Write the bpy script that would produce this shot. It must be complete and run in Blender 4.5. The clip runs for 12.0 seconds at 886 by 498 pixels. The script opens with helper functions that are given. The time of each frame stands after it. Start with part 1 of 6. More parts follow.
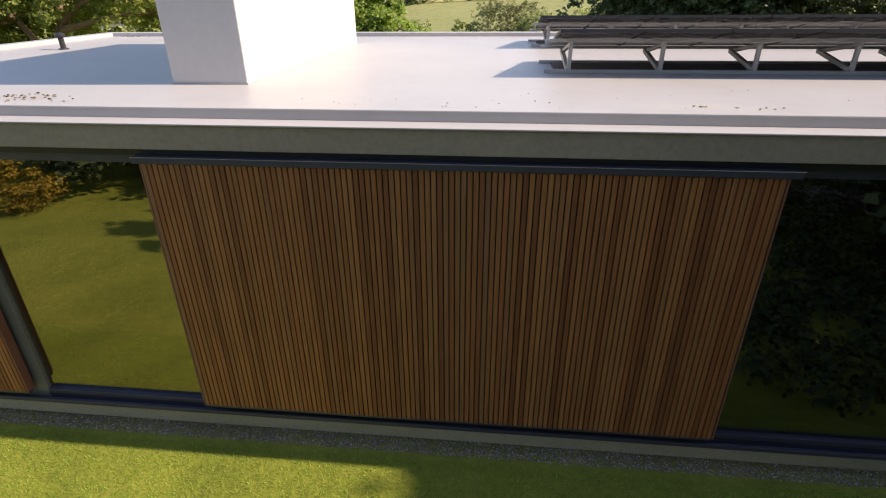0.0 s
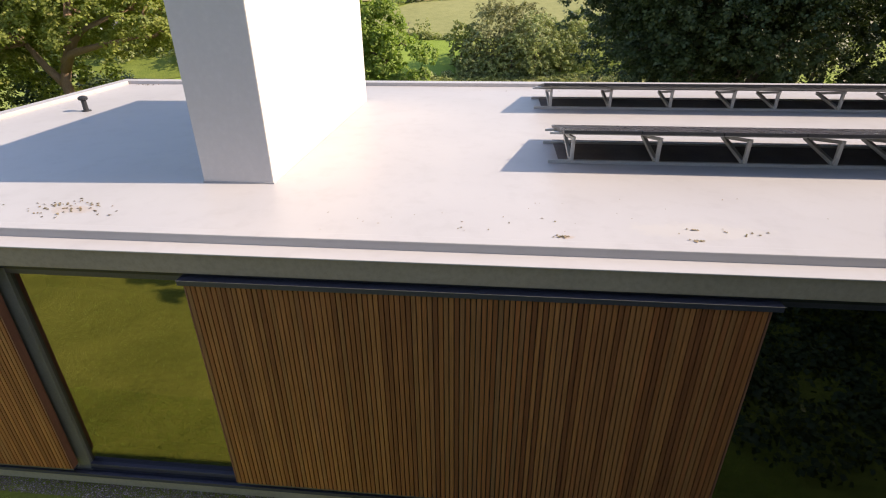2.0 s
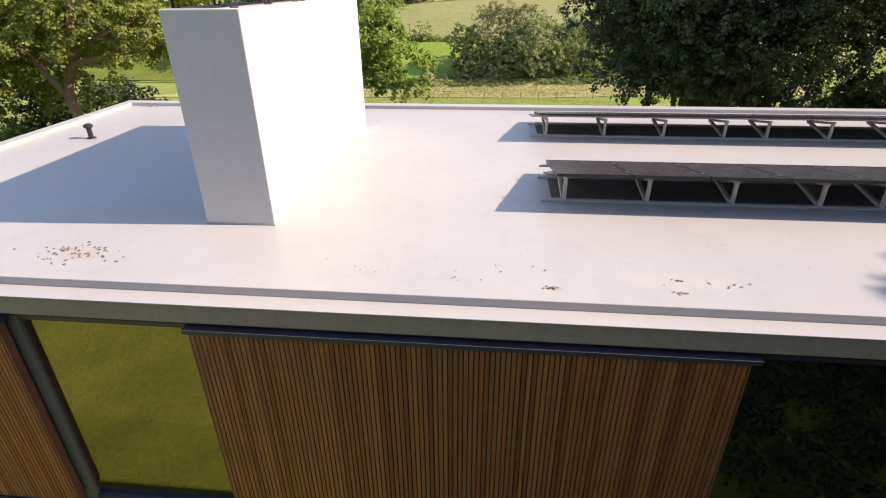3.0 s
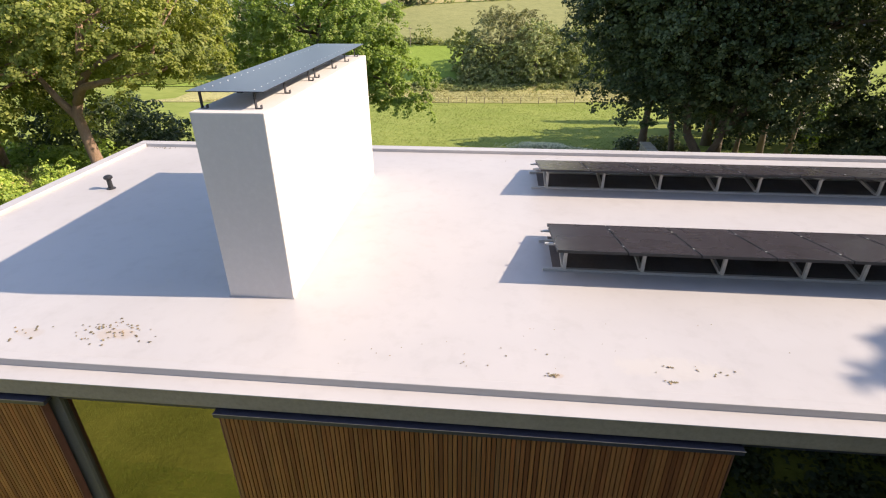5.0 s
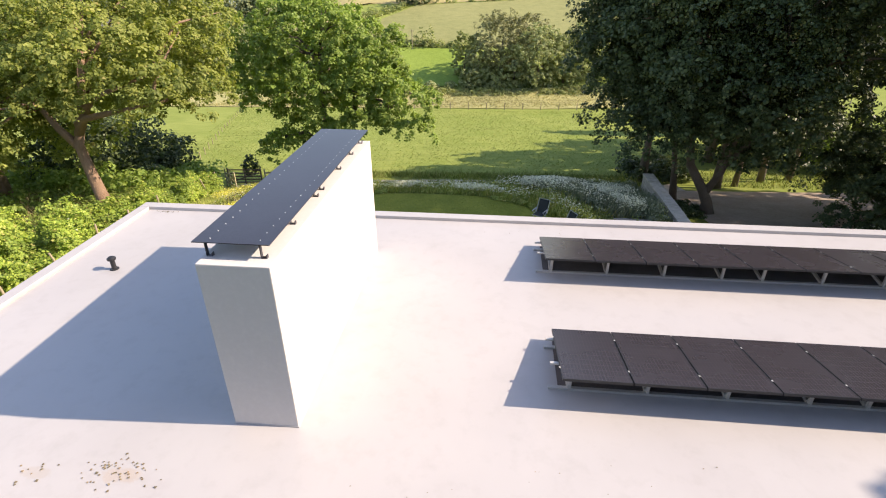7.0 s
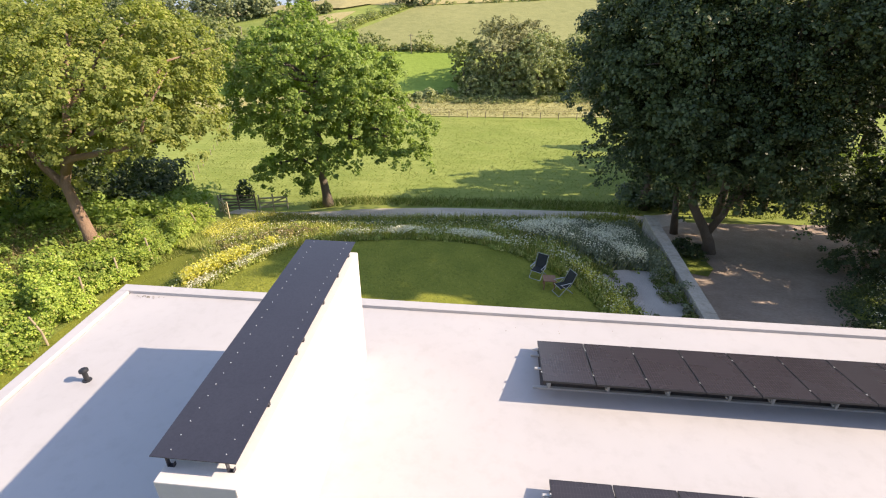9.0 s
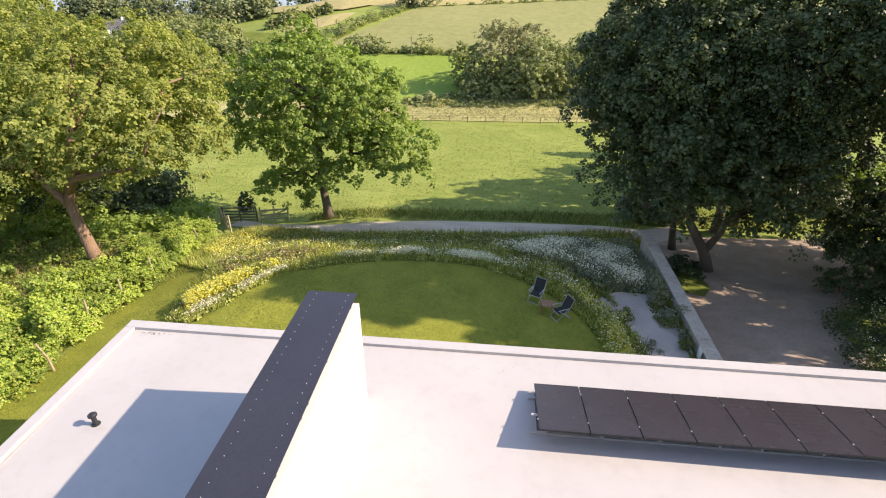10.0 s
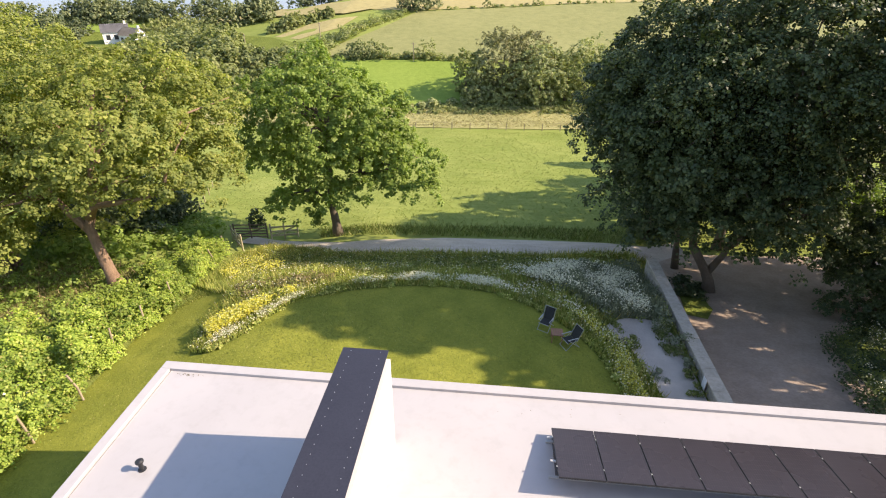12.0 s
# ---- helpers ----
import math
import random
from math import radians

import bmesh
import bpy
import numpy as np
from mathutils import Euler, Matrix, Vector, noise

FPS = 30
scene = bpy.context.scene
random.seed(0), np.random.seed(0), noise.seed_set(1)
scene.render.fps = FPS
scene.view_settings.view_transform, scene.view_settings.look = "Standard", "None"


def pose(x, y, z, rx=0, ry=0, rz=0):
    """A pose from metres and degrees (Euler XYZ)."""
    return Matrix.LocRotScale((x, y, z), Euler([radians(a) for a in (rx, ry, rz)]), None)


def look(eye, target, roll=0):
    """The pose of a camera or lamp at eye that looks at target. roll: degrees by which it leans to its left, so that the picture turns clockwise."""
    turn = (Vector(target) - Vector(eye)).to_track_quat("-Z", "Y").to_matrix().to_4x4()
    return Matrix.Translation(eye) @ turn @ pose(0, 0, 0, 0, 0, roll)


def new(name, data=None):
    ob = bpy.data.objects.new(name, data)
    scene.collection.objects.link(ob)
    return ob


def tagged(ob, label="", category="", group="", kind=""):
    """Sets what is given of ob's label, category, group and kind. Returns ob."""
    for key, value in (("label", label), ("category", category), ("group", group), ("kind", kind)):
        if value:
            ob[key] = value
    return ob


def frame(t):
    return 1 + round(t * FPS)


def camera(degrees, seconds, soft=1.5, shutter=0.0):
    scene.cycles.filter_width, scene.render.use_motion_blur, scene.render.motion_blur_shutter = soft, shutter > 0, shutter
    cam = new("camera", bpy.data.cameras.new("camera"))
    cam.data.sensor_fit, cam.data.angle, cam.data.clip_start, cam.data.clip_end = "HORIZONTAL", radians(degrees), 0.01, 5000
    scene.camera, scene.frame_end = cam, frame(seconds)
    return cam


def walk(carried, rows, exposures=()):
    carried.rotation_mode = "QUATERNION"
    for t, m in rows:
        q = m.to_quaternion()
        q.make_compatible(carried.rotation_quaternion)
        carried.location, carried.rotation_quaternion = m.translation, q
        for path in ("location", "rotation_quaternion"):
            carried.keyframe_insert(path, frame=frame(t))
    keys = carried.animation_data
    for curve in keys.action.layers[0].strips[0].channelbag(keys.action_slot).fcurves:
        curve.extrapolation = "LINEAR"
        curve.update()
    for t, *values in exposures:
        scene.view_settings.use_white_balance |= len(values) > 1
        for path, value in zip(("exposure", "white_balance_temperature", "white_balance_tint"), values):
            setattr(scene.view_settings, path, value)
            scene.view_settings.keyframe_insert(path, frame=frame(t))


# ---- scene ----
cam = camera(80.4, 12.0, 1.1)
PATH = [
    (0, (1.321, 0.188, 4.073), (1.134, 1.97, 3.185), -0.5),
    (0.5, (1.238, 0.221, 4.363), (1.053, 2.0, 3.469), -0.6),
    (1, (1.154, 0.232, 4.723), (0.971, 2.008, 3.822), -0.6),
    (1.5, (1.126, 0.228, 5.055), (0.946, 2.003, 4.151), -0.5),
    (2, (1.145, 0.264, 5.389), (0.963, 2.037, 4.481), -0.6),
    (2.5, (1.173, 0.289, 5.685), (0.991, 2.061, 4.775), -0.5),
    (3, (1.218, 0.326, 5.98), (1.032, 2.097, 5.068), -0.6),
    (5, (1.101, 0.366, 7.16), (0.917, 2.133, 6.242), -0.5),
    (5.5, (1.05, 0.429, 7.533), (0.866, 2.194, 6.611), -0.5),
    (6, (0.978, 0.625, 7.976), (0.796, 2.389, 7.052), -0.3),
    (6.5, (0.946, 0.894, 8.419), (0.764, 2.654, 7.487), -0.3),
    (7, (0.95, 1.279, 8.876), (0.764, 3.036, 7.939), -0.3),
    (9, (0.905, 3.016, 10.74), (0.725, 4.765, 9.786), 0.1),
    (9.5, (0.887, 3.205, 11.283), (0.705, 4.951, 10.324), 0.1),
    (10, (0.892, 3.284, 11.835), (0.712, 5.028, 10.873), 0.2),
    (10.5, (0.895, 3.303, 12.252), (0.714, 5.047, 11.289), 0.2),
    (11, (0.727, 3.274, 12.619), (0.548, 5.016, 11.653), 0.2),
    (11.5, (0.498, 3.173, 12.92), (0.321, 4.915, 11.953), 0.1),
    (12, (0.318, 3.202, 13.367), (0.141, 4.944, 12.399), 0.2),
]
walk(cam, [(t, look(eye, target, roll)) for t, eye, target, roll in PATH], [(0, 1.05, 7300, 19), (5, 1.14, 7300, 19), (12, 1.25, 7300, 19)])

# ---- sun and sky ----
SUN_ELEV, SUN_AZ = 34.4, 3.0          # azimuth counted from +x towards +y
world = bpy.data.worlds.new("sky")
scene.world = world
world.use_nodes = True
wn = world.node_tree
sky = wn.nodes.new("ShaderNodeTexSky")
sky.sky_type = "NISHITA"
sky.sun_disc = False
sky.sun_elevation = radians(SUN_ELEV)
sky.air_density, sky.dust_density, sky.ozone_density = 1.1, 0.6, 2.3
sky.sun_rotation = radians(90 - SUN_AZ)
wn.links.new(sky.outputs[0], wn.nodes["Background"].inputs[0])
wn.nodes["Background"].inputs[1].default_value = 0.135
sun_data = bpy.data.lights.new("sun", "SUN")
sun_data.energy, sun_data.angle, sun_data.color = 3.6, radians(0.53), (1.0, 0.925, 0.775)
sun = new("sun", sun_data)
ce, se = math.cos(radians(SUN_ELEV)), math.sin(radians(SUN_ELEV))
SUN_DIR = Vector((ce * math.cos(radians(SUN_AZ)), ce * math.sin(radians(SUN_AZ)), se))
sun.matrix_world = look(SUN_DIR * 60, (0, 0, 0))


# ---- materials ----
def nodes_of(name):
    m = bpy.data.materials.new(name)
    m.use_nodes = True
    nt = m.node_tree
    return m, nt, nt.nodes["Principled BSDF"]


def ramp(nt, fac, stops):
    r = nt.nodes.new("ShaderNodeValToRGB")
    el = r.color_ramp.elements
    while len(el) < len(stops):
        el.new(0.5)
    for e, (p, c) in zip(el, stops):
        e.position, e.color = p, (*c, 1)
    nt.links.new(fac, r.inputs[0])
    return r.outputs[0]


def noise_out(nt, scale, detail=4.0, rough=0.6, stretch=(1, 1, 1)):
    g = nt.nodes.new("ShaderNodeNewGeometry")
    mp = nt.nodes.new("ShaderNodeMapping")
    mp.inputs["Scale"].default_value = stretch
    nt.links.new(g.outputs["Position"], mp.inputs["Vector"])
    n = nt.nodes.new("ShaderNodeTexNoise")
    n.inputs["Scale"].default_value, n.inputs["Detail"].default_value, n.inputs["Roughness"].default_value = scale, detail, rough
    nt.links.new(mp.outputs[0], n.inputs["Vector"])
    return n.outputs["Fac"]


def mix(nt, fac, a, b, mode="MIX"):
    x = nt.nodes.new("ShaderNodeMix")
    x.data_type, x.blend_type = "RGBA", mode
    for sock, v in ((x.inputs[0], fac), (x.inputs[6], a), (x.inputs[7], b)):
        if isinstance(v, (int, float)):
            sock.default_value = v
        elif isinstance(v, tuple):
            sock.default_value = (*v, 1)
        else:
            nt.links.new(v, sock)
    return x.outputs[2]


def bump(nt, bsdf, height, strength, distance):
    b = nt.nodes.new("ShaderNodeBump")
    b.inputs["Strength"].default_value, b.inputs["Distance"].default_value = strength, distance
    nt.links.new(height, b.inputs["Height"])
    nt.links.new(b.outputs[0], bsdf.inputs["Normal"])


def surface(name, dark, light, big=0.4, small=12.0, rough=0.8, metal=0.0, bumped=0.3, depth=0.01, stretch=(1, 1, 1), contrast=(0.3, 0.7), spec=0.5, grain=0.72):
    """Two scales of colour change and a fine relief."""
    m, nt, b = nodes_of(name)
    n1, n2 = noise_out(nt, big, 3), noise_out(nt, small, 6, 0.7, stretch)
    mid = tuple((p + q) / 2 for p, q in zip(dark, light))
    c1 = ramp(nt, n1, [(contrast[0], dark), (0.5, mid), (contrast[1], light)])
    c2 = ramp(nt, n2, [(0.25, tuple(v * grain for v in dark)), (0.5, mid), (0.78, tuple(min(1, v * 1.12) for v in light))])
    nt.links.new(mix(nt, 0.5, c1, c2), b.inputs["Base Color"])
    b.inputs["Roughness"].default_value, b.inputs["Metallic"].default_value = rough, metal
    b.inputs["Specular IOR Level"].default_value = spec
    if bumped:
        bump(nt, b, n2, bumped, depth)
    return m


def island_mat(name, stops, rough=0.6, through_light=0.35, seed_scale=0.25, spread=0.5, tint=0.0):
    """Leaves, blades and petals: colour by piece and by clump, some light through them."""
    m, nt, b = nodes_of(name)
    g = nt.nodes.new("ShaderNodeNewGeometry")
    col = ramp(nt, g.outputs["Random Per Island"], stops)
    n = noise_out(nt, seed_scale, 2)
    lo, hi = 1 - spread * 0.5, 1 + spread * 0.3
    shade = ramp(nt, n, [(0.3, (lo * (1 - tint), lo, lo * (1 + tint))), (0.7, (hi * (1 + tint * 0.6), hi, hi * (1 - tint * 0.5)))])
    col = mix(nt, 1.0, col, shade, "MULTIPLY")
    nt.links.new(col, b.inputs["Base Color"])
    b.inputs["Roughness"].default_value = rough
    b.inputs["Specular IOR Level"].default_value = 0.3
    if through_light:
        t = nt.nodes.new("ShaderNodeBsdfTranslucent")
        nt.links.new(mix(nt, 1.0, col, (1.12, 1.22, 0.60), "MULTIPLY"), t.inputs[0])
        ms = nt.nodes.new("ShaderNodeMixShader")
        ms.inputs[0].default_value = through_light
        nt.links.new(b.outputs[0], ms.inputs[1])
        nt.links.new(t.outputs[0], ms.inputs[2])
        nt.links.new(ms.outputs[0], nt.nodes["Material Output"].inputs[0])
    return m


def slat_material():
    m, nt, b = nodes_of("cedar slats")
    oi = nt.nodes.new("ShaderNodeObjectInfo")
    base = ramp(nt, oi.outputs["Random"], [(0.0, (0.250, 0.078, 0.027)), (0.3, (0.362, 0.124, 0.038)), (0.55, (0.450, 0.172, 0.054)), (0.75, (0.345, 0.140, 0.048)), (0.9, (0.400, 0.128, 0.040)), (1.0, (0.325, 0.144, 0.058))])
    grain = noise_out(nt, 9, 5, 0.65, (6, 6, 0.25))
    g2 = ramp(nt, grain, [(0.25, (0.6, 0.57, 0.52)), (0.6, (1.0, 1.0, 1.0)), (0.8, (1.15, 1.1, 1.0))])
    nt.links.new(mix(nt, 1.0, base, g2, "MULTIPLY"), b.inputs["Base Color"])
    b.inputs["Roughness"].default_value = 0.6
    bump(nt, b, grain, 0.2, 0.003)
    return m


def membrane():
    """Pale roofing membrane with faint welded seams, damp marks and dust."""
    m, nt, b = nodes_of("roof membrane")
    n1, n2, n3 = noise_out(nt, 0.35, 4), noise_out(nt, 3.5, 5), noise_out(nt, 60, 3)
    c = ramp(nt, n1, [(0.3, (0.428, 0.405, 0.400)), (0.5, (0.452, 0.430, 0.425)), (0.7, (0.478, 0.452, 0.444))])
    c = mix(nt, 1.0, c, ramp(nt, n2, [(0.25, (0.93, 0.925, 0.92)), (0.5, (1, 1, 1))]), "MULTIPLY")
    for (cx, cy), (rx, ry), tone in (((-3.75, 5.5), (0.55, 0.26), (1.0, 0.90, 0.80)), ((-4.9, 5.42), (0.5, 0.2), (0.97, 0.92, 0.86)), ((3.3, 5.45), (1.5, 0.42), (1.06, 1.045, 1.0)), ((1.9, 5.2), (0.2, 0.1), (1.0, 0.88, 0.76))):
        g = nt.nodes.new("ShaderNodeNewGeometry")
        mp = nt.nodes.new("ShaderNodeMapping")
        mp.inputs["Location"].default_value, mp.inputs["Scale"].default_value = (-cx / rx, -cy / ry, 0), (1 / rx, 1 / ry, 0)
        nt.links.new(g.outputs["Position"], mp.inputs["Vector"])
        ln = nt.nodes.new("ShaderNodeVectorMath")
        ln.operation = "LENGTH"
        nt.links.new(mp.outputs[0], ln.inputs[0])
        edge = nt.nodes.new("ShaderNodeMath")
        edge.operation = "ADD"
        nt.links.new(ln.outputs["Value"], edge.inputs[0])
        nt.links.new(noise_out(nt, 5.0, 6, 0.75), edge.inputs[1])
        spot = ramp(nt, edge.outputs[0], [(0.0, (1, 1, 1)), (0.85, (0.8, 0.8, 0.8)), (1.0, (0, 0, 0))])
        c = mix(nt, spot, c, mix(nt, 1.0, c, tone, "MULTIPLY"))
    nt.links.new(c, b.inputs["Base Color"])
    b.inputs["Roughness"].default_value = 0.42
    b.inputs["Specular IOR Level"].default_value = 0.4
    bump(nt, b, mix(nt, 0.3, n2, n3), 0.12, 0.01)
    return m


def glass_material():
    m, nt, b = nodes_of("window glass")
    gl, tr, ms = nt.nodes.new("ShaderNodeBsdfGlossy"), nt.nodes.new("ShaderNodeBsdfTransparent"), nt.nodes.new("ShaderNodeMixShader")
    gl.inputs["Roughness"].default_value = 0.0
    gl.inputs["Color"].default_value = (0.90, 0.84, 0.80, 1)
    tr.inputs["Color"].default_value = (0.4, 0.42, 0.4, 1)
    n = noise_out(nt, 1.3, 1)
    bp = nt.nodes.new("ShaderNodeBump")
    bp.inputs["Strength"].default_value, bp.inputs["Distance"].default_value = 0.03, 0.02
    nt.links.new(n, bp.inputs["Height"])
    nt.links.new(bp.outputs[0], gl.inputs["Normal"])
    ms.inputs[0].default_value = 0.29
    nt.links.new(tr.outputs[0], ms.inputs[1])
    nt.links.new(gl.outputs[0], ms.inputs[2])
    nt.links.new(ms.outputs[0], nt.nodes["Material Output"].inputs[0])
    return m


def panel_glass():
    """Dark cells with fine busbars under glass."""
    m, nt, b = nodes_of("solar cells")
    tc = nt.nodes.new("ShaderNodeTexCoord")
    sep = nt.nodes.new("ShaderNodeSeparateXYZ")
    nt.links.new(tc.outputs["Object"], sep.inputs[0])
    lines = None
    for axis, pitch, w in ((0, 0.0260, 0.10), (1, 0.0782, 0.045), (0, 0.0782, 0.04)):
        p = nt.nodes.new("ShaderNodeMath")
        p.operation, p.inputs[1].default_value = "PINGPONG", pitch
        nt.links.new(sep.outputs[axis], p.inputs[0])
        q = nt.nodes.new("ShaderNodeMath")
        q.operation, q.inputs[1].default_value = "LESS_THAN", pitch * w
        nt.links.new(p.outputs[0], q.inputs[0])
        if lines is None:
            lines = q.outputs[0]
        else:
            r = nt.nodes.new("ShaderNodeMath")
            r.operation = "MAXIMUM"
            nt.links.new(lines, r.inputs[0])
            nt.links.new(q.outputs[0], r.inputs[1])
            lines = r.outputs[0]
    dust = ramp(nt, noise_out(nt, 2.2, 5), [(0.3, (0.032, 0.027, 0.031)), (0.7, (0.037, 0.031, 0.035))])
    nt.links.new(mix(nt, lines, dust, (0.060, 0.050, 0.054)), b.inputs["Base Color"])
    nt.links.new(ramp(nt, noise_out(nt, 1.1, 2), [(0.3, (0.24,) * 3), (0.7, (0.30,) * 3)]), b.inputs["Roughness"])
    b.inputs["Specular IOR Level"].default_value = 0.45
    return m


